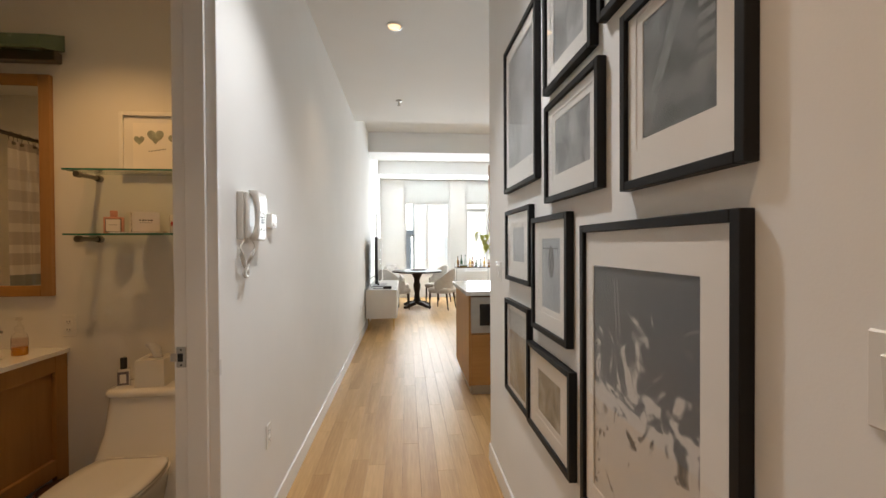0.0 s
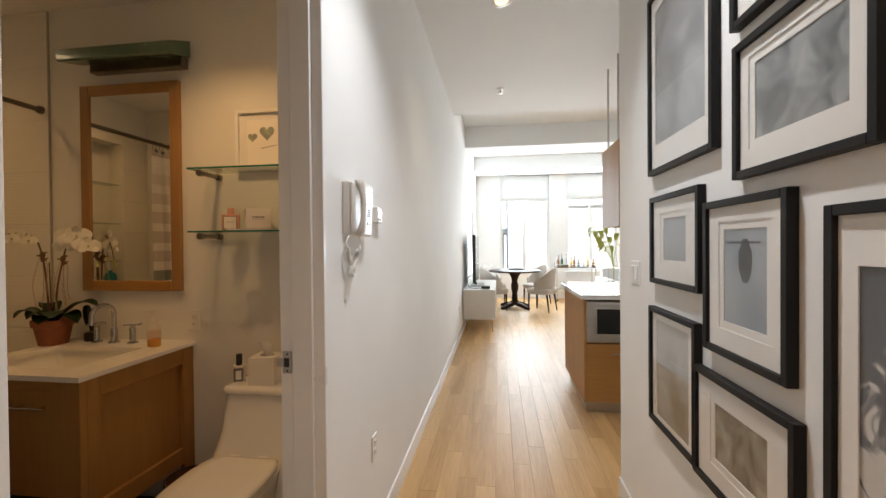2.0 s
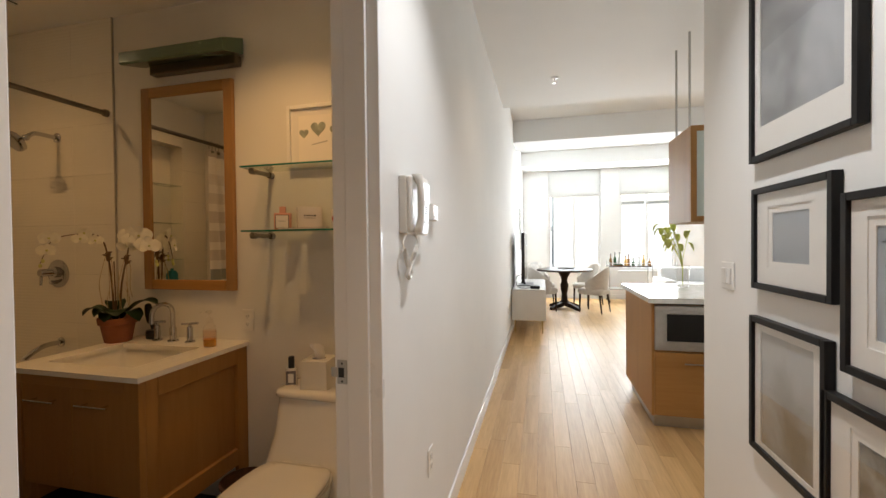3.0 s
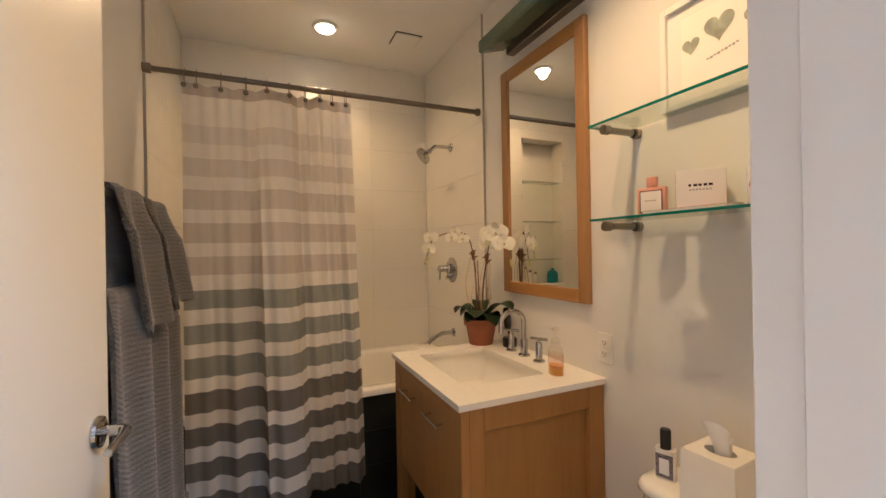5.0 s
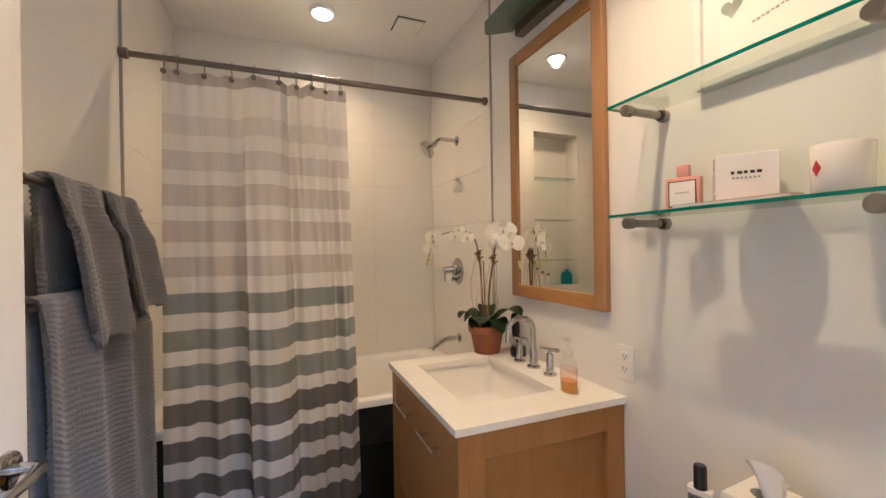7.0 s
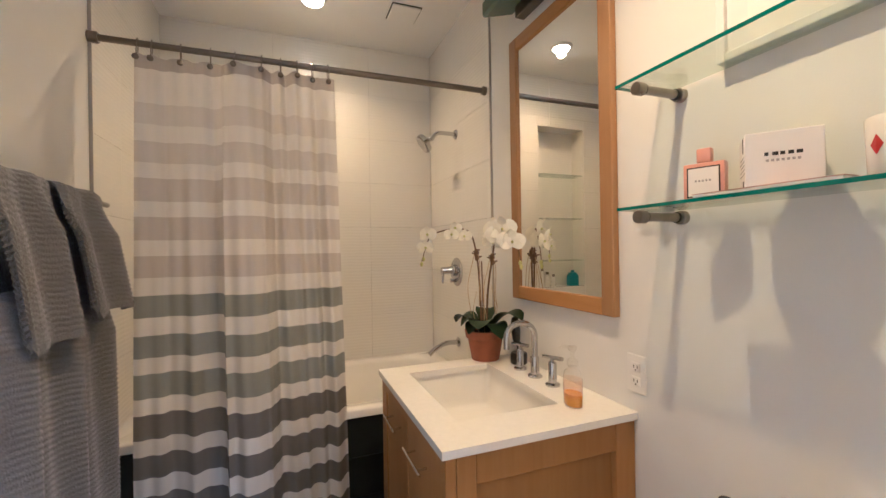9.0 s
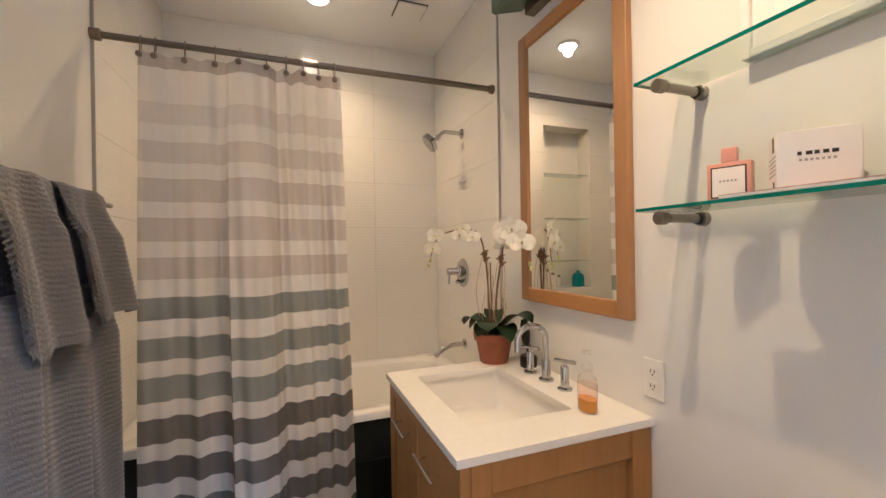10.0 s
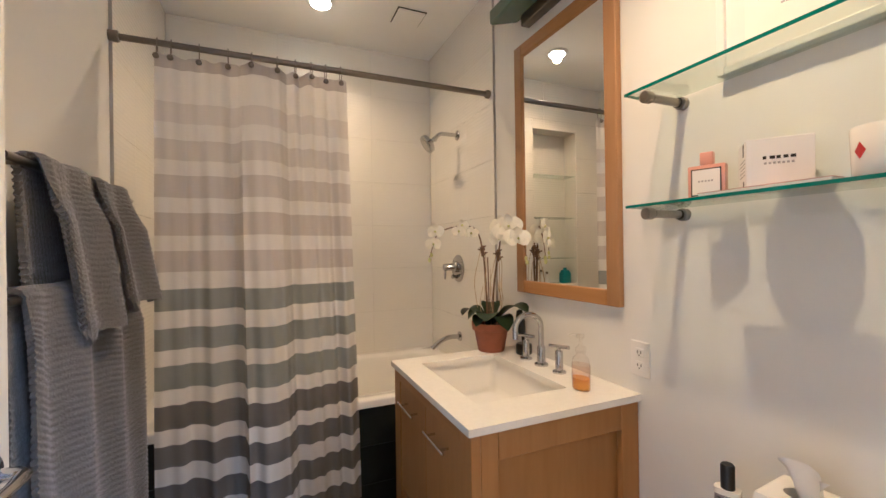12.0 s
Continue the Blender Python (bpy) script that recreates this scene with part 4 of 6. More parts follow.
w = bmesh.new()
hole = [(0.038 * math.cos(2 * math.pi * k / 24), 0.026 * math.sin(2 * math.pi * k / 24), 0.135) for k in range(24)]
outer = []
for k in range(24):
    a = 2 * math.pi * k / 24
    c, s = math.cos(a), math.sin(a)
    q = 0.065 / max(abs(c), abs(s))
    outer.append((q * c, q * s, 0.135))
loft([[TM @ Vector((1.04 * x, 1.04 * y, 0)) for x, y, z in outer], [TM @ Vector((1.0 * x, 1.0 * y, 0.128)) for x, y, z in outer], [TM @ Vector((0.97 * x, 0.97 * y, 0.135)) for x, y, z in outer], [TM @ Vector(p) for p in hole], [TM @ Vector((x, y, 0.115)) for x, y, z in hole]], w, caps=False)
part("cover", w, M_CERAM, tb, "", 35)


def tis(u, v):
    v *= 1.12
    return TM @ Vector((0.06 * (u - 0.5) * (0.5 + 0.9 * v) + 0.01 * math.sin(9 * u + 3 * v), 0.012 * math.sin(8 * u + 2.5 * v) * (0.4 + v), 0.118 + v * (0.075 - 0.035 * abs(u - 0.42) + 0.012 * math.sin(7 * u))))


part("tissue", sheet(tis, 14, 8), M_PAPER, tb, "crumpled white tissue", 60)
bs = thing("waste_basket", -1.43, 2.12, FZ, "small dark red-brown round waste basket", "basket")
M_BASKET = mat("brown_woven", (0.075, 0.028, 0.016), 0.65, vary=0.3, scale=60, bump=0.5, bump_scale=90)
part("basket", lathe([(0, 0.004), (0.085, 0.004), (0.09, 0.01), (0.105, 0.235), (0.109, 0.24), (0.105, 0.245), (0.098, 0.235), (0.084, 0.015), (0, 0.012)], pose(-1.43, 2.12, FZ), 36), M_BASKET, bs)
part("rim", lathe([(0.102, 0.236), (0.112, 0.238), (0.112, 0.25), (0.102, 0.252)], pose(-1.43, 2.12, FZ), 36), M_BASKET, bs)

# tub
tub = thing("bathtub", -2.95, 1.48, 0, "white built-in bathtub with a black slate front", "bathtub")
TX0, TX1, TY0, TY1, TZ1 = XF + 0.012, -2.50, YL + 0.012, YM - 0.012, 0.575
w = bmesh.new()
rr = [rrect(TX0, TX1 + 0.012, TY0, TY1, TZ1 - 0.035, 0.004), rrect(TX0, TX1 + 0.012, TY0, TY1, TZ1 - 0.006, 0.004), rrect(TX0 + 0.004, TX1 + 0.006, TY0 + 0.004, TY1 - 0.004, TZ1, 0.006),
      rrect(TX0 + 0.07, TX1 - 0.07, TY0 + 0.09, TY1 - 0.09, TZ1, 0.13), rrect(TX0 + 0.085, TX1 - 0.085, TY0 + 0.11, TY1 - 0.11, TZ1 - 0.02, 0.13), rrect(TX0 + 0.13, TX1 - 0.13, TY0 + 0.2, TY1 - 0.16, TZ1 - 0.38, 0.12), rrect(TX0 + 0.2, TX1 - 0.2, TY0 + 0.3, TY1 - 0.25, TZ1 - 0.41, 0.1)]
loft(rr, w, caps=False)
w.verts.ensure_lookup_table()
w.faces.new([w.verts[len(w.verts) - len(rr[0]) + k] for k in range(len(rr[0]))])
part("shell", w, M_PORC, tub, "white enamel tub shell", 50)
apron = part("apron", box(TX1 - 0.06, TX1 - 0.012, TY0, TY1, FZ, TZ1 - 0.036), M_GROUTD, tub, "black slate tiled apron", 0)

# shower fittings on the mirror wall's tiles
YT = YM - 0.012
sh = thing("wall_shower", -2.89, YT, 2.0, "chrome shower head on a short bent wall arm", "shower head")
part("flange", lathe([(0, 0), (0.03, 0), (0.03, 0.004), (0.02, 0.012), (0, 0.012)], pose(-2.89, YT, 2.0, 90)), M_CHROME, sh)
arm = curve([(-2.89, YT - 0.005, 2.0), (-2.89, YT - 0.10, 2.001), (-2.892, YT - 0.128, 1.992), (-2.894, YT - 0.155, 1.965)], 6)
part("arm", tube(arm, 0.0125, 14), M_CHROME, sh)
HM = Matrix.Translation(arm[-1]) @ Vector((-0.10, -0.80, -0.58)).to_track_quat("Z", "Y").to_matrix().to_4x4()
part("ball_joint", lathe([(0, -0.012), (0.013, -0.012), (0.017, -0.004), (0.017, 0.006), (0.012, 0.012), (0.012, 0.02), (0.02, 0.024), (0.02, 0.034), (0, 0.034)], HM, 20), M_CHROME, sh)
part("head", lathe([(0, 0.030), (0.022, 0.030), (0.048, 0.038), (0.057, 0.045), (0.058, 0.066), (0.054, 0.071), (0, 0.0705)], HM, 32), M_CHROME, sh)
part("face_plate", lathe([(0, 0.0712), (0.047, 0.074), (0.049, 0.072)], HM), M_STEEL, sh, "grey spray face")
va = thing("shower_valve", -2.905, YT, 1.164, "round chrome shower valve with a lever", "shower valve")
part("plate", lathe([(0, 0), (0.086, 0), (0.086, 0.003), (0.078, 0.009), (0.034, 0.012), (0, 0.012)], pose(-2.905, YT, 1.164, 90), 40), M_CHROME, va)
kn = part("knob", lathe([(0, 0.01), (0.034, 0.01), (0.034, 0.03), (0.026, 0.036), (0.023, 0.04), (0.022, 0.096), (0.019, 0.1), (0, 0.1)], pose(-2.905, YT, 1.174, 90)), M_CHROME, va)
part("lever", tube([(-2.905, YT - 0.086, 1.174), (-2.908, YT - 0.090, 1.15), (-2.909, YT - 0.092, 1.098)], [0.009, 0.008, 0.0065], 10), M_CHROME, kn)
part("diverter", lathe([(0, 0.008), (0.012, 0.008), (0.010, 0.03), (0.013, 0.036), (0.012, 0.046), (0, 0.046)], pose(-2.905, YT, 1.112, 90), 18), M_CHROME, va)
so = thing("tub_spout", -2.895, YT, 0.738, "slim chrome tub spout over the bathtub", "tub spout")
part("flange", lathe([(0, 0), (0.03, 0), (0.03, 0.005), (0.02, 0.01), (0, 0.01)], pose(-2.895, YT, 0.738, 90)), M_CHROME, so)
part("spout", tube(curve([(-2.895, YT - 0.004, 0.738), (-2.895, YT - 0.08, 0.737), (-2.895, YT - 0.14, 0.715), (-2.895, YT - 0.19, 0.678)], 6), 0.0145, 16), M_CHROME, so)

# niche shelves and bottles
for nz in (1.2, 1.545, 1.905):
    s = own("niche_shelf", box(XF - 0.135, XF - 0.005, NY0, NY1, nz - 0.008, nz), M_SHELFGLASS, "clear glass shelf in the tiled niche", "shelf", group="niche shelves", smooth=0)
M_TEAL = mat("teal_plastic", (0.01, 0.22, 0.27), 0.35, vary=0.03)
jug = thing("teal_bottle", XF - 0.07, 1.0, NZ0, "teal plastic bottle standing in the shower niche", "bottle")
part("body", loft([rrect(XF - 0.1, XF - 0.03, 0.955, 1.045, NZ0 + z, 0.02) for z in (0, 0.08)] + [rrect(XF - 0.09, XF - 0.04, 0.97, 1.03, NZ0 + 0.11, 0.02)]), M_TEAL, jug)
part("cap", lathe([(0, 0), (0.015, 0), (0.015, 0.02), (0, 0.02)], pose(XF - 0.065, 1.0, NZ0 + 0.1105), 16), M_TEAL, jug)
for by, bh, bz, br in ((1.30, 0.12, NZ0, 0.02), (1.25, 0.09, NZ0, 0.024), (1.19, 0.07, NZ0, 0.02), (1.33, 0.1, 1.2, 0.022)):
    b = thing("toiletry_bottle", XF - 0.07, by, bz, "small pale toiletry bottle in the shower niche", "bottle", "toiletry bottles")
    part("body", lathe([(0, 0), (br, 0), (br, bh), (br * 0.5, bh + 0.012), (0, bh + 0.012)], pose(XF - 0.07, by, bz), 18), M_CERAM, b)
    part("cap", lathe([(0, 0), (br * 0.55, 0), (br * 0.55, 0.02), (0, 0.02)], pose(XF - 0.07, by, bz + bh + 0.0122), 16), M_BRONZE, b, "dark cap")

# curtain rod and curtain
RX, RZ = -2.492, 2.117
rod = thing("curtain_rod", RX, 1.48, RZ, "dark nickel shower curtain rod between two walls", "curtain rod")
part("rod", tube([(RX, YL + 0.03, RZ), (RX, YM - 0.03, RZ)], 0.0125, 16), M_BRONZE, rod)
part("rod", tube([(RX, 1.35, RZ), (RX, YM - 0.028, RZ)], 0.0138, 16), M_BRONZE, rod)
for y, d in ((YL, -90), (YM, 90)):
    part("flange", lathe([(0, 0), (0.022, 0), (0.022, 0.028), (0.018, 0.032), (0, 0.032)], pose(RX, y, RZ, d), 20), M_BRONZE, rod)
CT, CB, CY0, CY1 = 2.078, 0.165, 0.795, 1.565
cu = thing("shower_curtain", RX, 1.18, CB, "grey and white striped fabric shower curtain on rings", "shower curtain")
M_CURT = bpy.data.materials.new("striped_fabric")
M_CURT.use_nodes = True
n, l = M_CURT.node_tree.nodes, M_CURT.node_tree.links
pb = n["Principled BSDF"]
pb.inputs["Roughness"].default_value = 0.85
tc, sep, mr, cr = n.new("ShaderNodeTexCoord"), n.new("ShaderNodeSeparateXYZ"), n.new("ShaderNodeMapRange"), n.new("ShaderNodeValToRGB")
l.new(tc.outputs["Object"], sep.inputs[0])
l.new(sep.outputs["Z"], mr.inputs["Value"])
mr.inputs["From Min"].default_value, mr.inputs["From Max"].default_value = 0.0, CT - CB
l.new(mr.outputs[0], cr.inputs[0])
ramp = cr.color_ramp
ramp.interpolation = "CONSTANT"
WHITE = (0.80, 0.77, 0.74, 1)
DARK, MID = (0.20, 0.188, 0.185), (0.31, 0.325, 0.315)
tones = [DARK] * 4 + [MID] * 3 + [(0.60, 0.55, 0.525)] * 2 + [(0.62, 0.575, 0.55), (0.66, 0.62, 0.595), (0.70, 0.66, 0.635)]
P0 = 0.148
stops = [(0.0, (*DARK, 1))]
for i, tone in enumerate(tones):
    z_top = 0.254 - CB + P0 * i
    stops.append((z_top / (CT - CB), WHITE))
    if i + 1 < len(tones):
        stops.append(((z_top + 0.063) / (CT - CB), (*tones[i + 1], 1)))
stops.append((0.965, (0.50, 0.46, 0.445, 1)))
ramp.elements[0].position, ramp.elements[0].color = stops[0]
ramp.elements[1].position, ramp.elements[1].color = stops[1]
for p, c in stops[2:]:
    el = ramp.elements.new(p)
    el.color = c
wv = n.new("ShaderNodeTexNoise")
wv.inputs["Scale"].default_value = 420
bp = n.new("ShaderNodeBump")
bp.inputs["Strength"].default_value, bp.inputs["Distance"].default_value = 0.25, 0.001
l.new(tc.outputs["Object"], wv.inputs["Vector"])
l.new(wv.outputs["Fac"], bp.inputs["Height"])
l.new(bp.outputs[0], pb.inputs["Normal"])
l.new(cr.outputs[0], pb.inputs["Base Color"])
tl, mx = n.new("ShaderNodeBsdfTranslucent"), n.new("ShaderNodeMixShader")
l.new(cr.outputs[0], tl.inputs[0])
mx.inputs[0].default_value = 0.34
l.new(pb.outputs[0], mx.inputs[1])
l.new(tl.outputs[0], mx.inputs[2])
l.new(mx.outputs[0], n["Material Output"].inputs["Surface"])

RINGS = [0.012, 0.075, 0.205, 0.345, 0.465, 0.60, 0.70, 0.79, 0.875, 0.965]


PLEATS = [(0.795, 0.0), (0.85, 0.014), (0.892, 0.0), (0.91, -0.014), (0.99, 0.03), (1.07, 0.018), (1.094, 0.03), (1.112, 0.115), (1.18, 0.138), (1.25, 0.126), (1.27, 0.06), (1.285, 0.008), (1.335, 0.042), (1.38, 0.018), (1.396, -0.008), (1.44, 0.016), (1.46, -0.014), (1.495, 0.012), (1.545, -0.028)]


def pleat(y):
    for (a, p), (b, q) in zip(PLEATS, PLEATS[1:]):
        if y <= b:
            k = max(0.0, (y - a) / (b - a))
            return p + (q - p) * k * k * (3 - 2 * k)
    return PLEATS[-1][1]


def fabric(u, v):
    """u along the rod, v from the top down."""
    y = CY0 + (1.54 - CY0) * u
    grow = 0.22 + 0.78 * min(1.0, v / 0.42) ** 0.8
    d = grow * pleat(y + 0.012 * math.sin(2.4 * v + 0.5) * (1 - v))
    d += 0.010 * math.sin(47 * u + 2.2 * v) * (0.35 + 0.65 * v) + 0.005 * math.sin(83 * u + 1.0 - 3.1 * v)
    d += (1 - v) ** 2 * (0.03 * math.exp(-((u - 0.50) / 0.045) ** 2) - 0.035 * math.exp(-((u - 0.72) / 0.02) ** 2) + 0.03 * math.exp(-((u - 0.78) / 0.03) ** 2))
    scallop = 0.0
    if v < 0.12:
        near = min(abs(u - r) for r in RINGS)
        scallop = -min(near, 0.06) * 0.22 * (1 - v / 0.12)
    y += 0.038 * u * v
    x = RX + d + 0.004 + 0.075 * min(1.0, v * 1.25)
    z = CT + scallop - (CT - CB + 0.012 * math.sin(7 * u + 1)) * v
    return Vector((x, y, z))


part("fabric", sheet(fabric, 220, 60), M_CURT, cu, "grey and white striped fabric", 80)
for r in RINGS:
    p = fabric(r, 0.008)
    w = bmesh.new()
    pts = []
    for k in range(17):
        a = 2 * math.pi * k / 16
        pts.append((p.x + 0.017 * math.sin(a) * 1.0 + (RX - p.x) * (0.5 + 0.5 * math.cos(a)), p.y + 0.002 * math.sin(a), (p.z + RZ + 0.016) / 2 + ((RZ + 0.016 - p.z) / 2 + 0.004) * math.cos(a)))
    tube(pts, 0.0019, 8, bm=w, caps=False)
    rg = part("ring", w, M_BRONZE, cu, "dark metal curtain ring")
    part("ball", lathe([(0, -0.012), (0.009, -0.008), (0.012, 0), (0.009, 0.008), (0, 0.012)], Matrix.Translation((p.x + 0.016, p.y, p.z - 0.008)), 14), M_BRONZE, rg)

# metal edge trim of the tiled surround
for y, s in ((YL, 1), (YM, -1)):
    own("tile_edge_trim", box(-2.4485 if s < 0 else -2.4925, -2.444 if s < 0 else -2.488, y, y + s * 0.0115, FZ, ZC - 0.001), M_EDGE, "thin metal edge trim of the tiled wall", "trim", "structure", smooth=0)

# towels on a double bar
M_TOWEL = mat("grey_terry", (0.142, 0.135, 0.136), 0.95, vary=0.10, scale=22, bump=0.9, bump_scale=330, sheen=0.4)
rack = thing("towel_rack", -1.97, YL, 1.20, "brushed nickel double towel bar on the wall", "towel rack")
for bz, by in ((1.475, 0.745), (1.195, 0.745)):
    part("bar", tube([(-1.60, by, bz), (-2.36, by, bz)], 0.009, 14), M_NICKEL, rack)
    for bx_ in (-1.66, -2.33):
        part("post", tube([(bx_, YL, bz), (bx_, by, bz)], 0.010, 12), M_NICKEL, rack)
        part("wall_plate", lathe([(0, 0), (0.024, 0), (0.022, 0.008), (0, 0.009)], pose(bx_, YL, bz, -90)), M_NICKEL, rack)


def towel(name, x0, x1, bz, front, back, thick, rib, label, seed, lean=0.0, flare=0.0, bunch=0.02, waves=2.0):
    """A towel folded over the bar at height bz, hanging down on both sides."""
    rn = random.Random(seed)
    ph = rn.uniform(0, 6)
    by, r = 0.745, 0.014 + thick
    total = front + back + math.pi * r

    def fn(u, v):
        s = v * total
        x = x0 + (x1 - x0) * u
        k = 0.0
        if s < back:
            y, z, drop = by - r, bz - (back - s), back - s
        elif s < back + math.pi * r:
            a = (s - back) / r
            y, z, drop = by - r * math.cos(a), bz + r * math.sin(a), 0.0
        else:
            drop = s - back - math.pi * r
            y, z = by + r, bz - drop
            k = min(1, drop / 0.12)
        fold = bunch * (0.5 + 0.5 * math.sin(2 * math.pi * waves * u + ph + 1.3 * drop) + 0.3 * math.sin(2 * math.pi * 1.9 * waves * u + 2 * ph)) * (0.35 + 0.65 * k) * (0.0 if s < back else 1.0)
        edge = min(u, 1 - u)
        fold -= 0.018 * max(0.0, 1 - edge / 0.07) ** 2 * (0.0 if s < back else 1.0)
        ribs = 0.0026 * math.sin(2 * math.pi * s / rib + 0.8 * math.sin(2 * math.pi * 9 * u)) * (0.6 + 0.4 * math.sin(2 * math.pi * 18 * u + ph + 25 * s))
        y += fold + ribs + flare * drop * k
        x -= lean * drop * (0.6 + 0.4 * u)
        return Vector((x, max(y, YL + 0.006), z - (0.012 * math.sin(6 * u + ph) - 0.03 * max(0.0, 1 - edge / 0.1) ** 2) * k))
    t = thing(name, (x0 + x1) / 2, by, bz - front, label, "towel", "grey towels")
    part("cloth", sheet(fn, 80, int(total / rib * 5), thick), M_TOWEL, t, "", 70)
    # hem band
    def hem(u, v):
        p = fn(u, 1.0)
        return p + Vector((0, 0.001, -0.016 * v))
    part("hem", sheet(hem, 46, 2, thick), M_TOWEL, t, "flat woven hem", 70)
    return t


towel("hand_towel", -1.69, -1.94, 1.475, 0.375, 0.27, 0.012, 0.014, "grey ribbed hand towel hung over the upper bar", 3, lean=0.18, flare=0.10, bunch=0.034, waves=1.5)
towel("hand_towel", -1.985, -2.25, 1.475, 0.335, 0.30, 0.012, 0.014, "grey ribbed hand towel folded over the upper bar", 8, lean=0.10, flare=0.15, bunch=0.036, waves=1.4)
towel("bath_towel", -1.64, -2.27, 1.195, 0.80, 0.66, 0.013, 0.015, "long grey ribbed bath towel on the lower bar", 5, lean=0.03, flare=0.015, bunch=0.038, waves=3.1)

# ceiling fittings
for lx, ly in ((-2.92, 1.48), (-1.25, 1.75)):
    dl = thing("bathroom_downlight", lx, ly, ZC - 0.03, "round recessed ceiling light, switched on", "ceiling light", "bathroom downlights")
    part("trim_ring", lathe([(0.052, 0.0), (0.075, -0.002), (0.077, -0.006), (0.07, -0.012), (0.056, -0.014), (0.052, -0.008)], pose(lx, ly, ZC), 36), M_TRIM, dl, "white trim ring")
    part("lens", lathe([(0.056, -0.008), (0.052, -0.022), (0.038, -0.030), (0.02, -0.034), (0, -0.035)], pose(lx, ly, ZC), 32), M_LAMPON, dl, "glowing frosted lens")
vt = thing("ceiling_vent", -2.89, 1.985, ZC - 0.01, "square flush ceiling vent cover with a dark gap", "vent")
part("gap", box(-2.975, -2.805, 1.895, 2.07, ZC - 0.003, ZC - 0.001), M_SLOT, vt, "dark gap round the cover", 0)
part("cover", box(-2.969, -2.811, 1.901, 2.064, ZC - 0.012, ZC - 0.004, 0.002), M_CEIL, vt, "", 0)
own("baseboard_bath", box(VX1 + 0.004, XB - 0.001, YM - 0.012, YM - 0.0005, FZ, 0.05, 0.002), M_TRIM, "white painted bathroom baseboard", "baseboard", "structure", smooth=0)
own("bath_mat", box(-2.33, -1.15, 0.95, 1.52, FZ + 0.001, FZ + 0.014, 0.004), mat("black_rug", (0.012, 0.012, 0.013), 0.95, vary=0.3, scale=60, bump=1.0, bump_scale=200), "black bath mat on the slate floor", "bath mat", smooth=0)


# ---- hall ----
for x0, x1, y0, y1 in ((XL, XL + 0.012, D1 + 0.02, 10.98), (XL, XL + 0.012, -1.6, D0 - 0.02), (XR - 0.012, XR, -1.6, YE)):
    own("baseboard", box(x0, x1, y0, y1, FZ, 0.03, 0.003), M_TRIM, "white painted baseboard along the wall", "baseboard", "structure", smooth=0)
own("baseboard", box(XL + 0.013, 5.0, 10.988, 11.0, FZ, 0.03, 0.003), M_TRIM, "white painted baseboard under the windows", "baseboard", "structure", smooth=0)
# only y 3.22 is seen; the other two fittings house the added hall lamps
for sx, sy in ((0.145, 3.22), (0.145, 1.65), (0.145, 0.05)):
    dl = thing("hall_downlight", sx, sy, ZH - 0.02, "round recessed hall downlight, switched on", "ceiling light", "hall downlights")
    part("trim_ring", lathe([(0.046, 0.0), (0.068, -0.002), (0.069, -0.005), (0.05, -0.008), (0.046, -0.004)], pose(sx, sy, ZH), 32), M_TRIM, dl, "white trim ring")
    part("lens", lathe([(0.046, -0.004), (0.03, -0.010), (0, -0.013)], pose(sx, sy, ZH), 28), M_HALLLENS, dl, "glowing lens")
sp = thing("fire_sprinkler", 0.15, 4.87, ZH - 0.06, "small white ceiling fire sprinkler head", "sprinkler")
part("escutcheon", lathe([(0, 0), (0.04, 0), (0.038, -0.008), (0.02, -0.012), (0, -0.012)], pose(0.15, 4.87, ZH), 24), M_TRIM, sp)
part("stem", lathe([(0, 0), (0.008, 0), (0.008, -0.04), (0, -0.04)], pose(0.15, 4.87, ZH - 0.011), 12), M_STEEL, sp)
part("deflector", lathe([(0, -0.05), (0.024, -0.052), (0.024, -0.055), (0, -0.056)], pose(0.15, 4.87, ZH), 20), M_STEEL, sp)

# intercom with handset
M_SCREEN = mat("phone_screen", (0.32, 0.33, 0.34), 0.08, vary=0.05)
ic = thing("wall_intercom", XL, 1.90, 1.36, "ivory plastic wall intercom with a handset and coiled cord", "intercom")
part("base", box(XL, XL + 0.030, 1.735, 1.952, 1.362, 1.563, 0.006, seg=2), M_PHONE, ic, "", 0)
part("cradle", box(XL + 0.030, XL + 0.044, 1.737, 1.822, 1.366, 1.560, 0.007, seg=3), M_PHONE, ic, "", 30)
part("cradle_recess", box(XL + 0.0435, XL + 0.0452, 1.756, 1.806, 1.415, 1.515, 0.0006), M_PHONE, ic, "shallow grip plate", 0)
panel = part("video_panel", loft([[(XL + x, y, z) for x, y in ((0.030, 1.832), (0.030, 1.955), (0.030 + t, 1.955), (0.030 + t, 1.832))] for z, t in ((1.358, 0.006), (1.366, 0.012), (1.545, 0.022), (1.570, 0.019), (1.578, 0.008))]), M_PHONE, ic, "white video panel", 30)
part("screen", turned(box(-0.001, 0.0012, 1.846, 1.944, 1.487, 1.552, 0.0005), Matrix.Translation((XL + 0.0505, 0, 0))), M_SCREEN, panel, "grey video screen", 0)
for k in range(3):
    part("button", box(XL + 0.044, XL + 0.051, 1.853 + 0.032 * k, 1.877 + 0.032 * k, 1.405, 1.417, 0.001), M_PHONE, panel, "", 0)
part("speaker_slots", merge(*[box(XL + 0.046, XL + 0.0515, 1.87, 1.92, 1.44 + 0.008 * k, 1.442 + 0.008 * k) for k in range(4)]), M_SLOT, panel, "dark speaker slots", 0)
hs = []
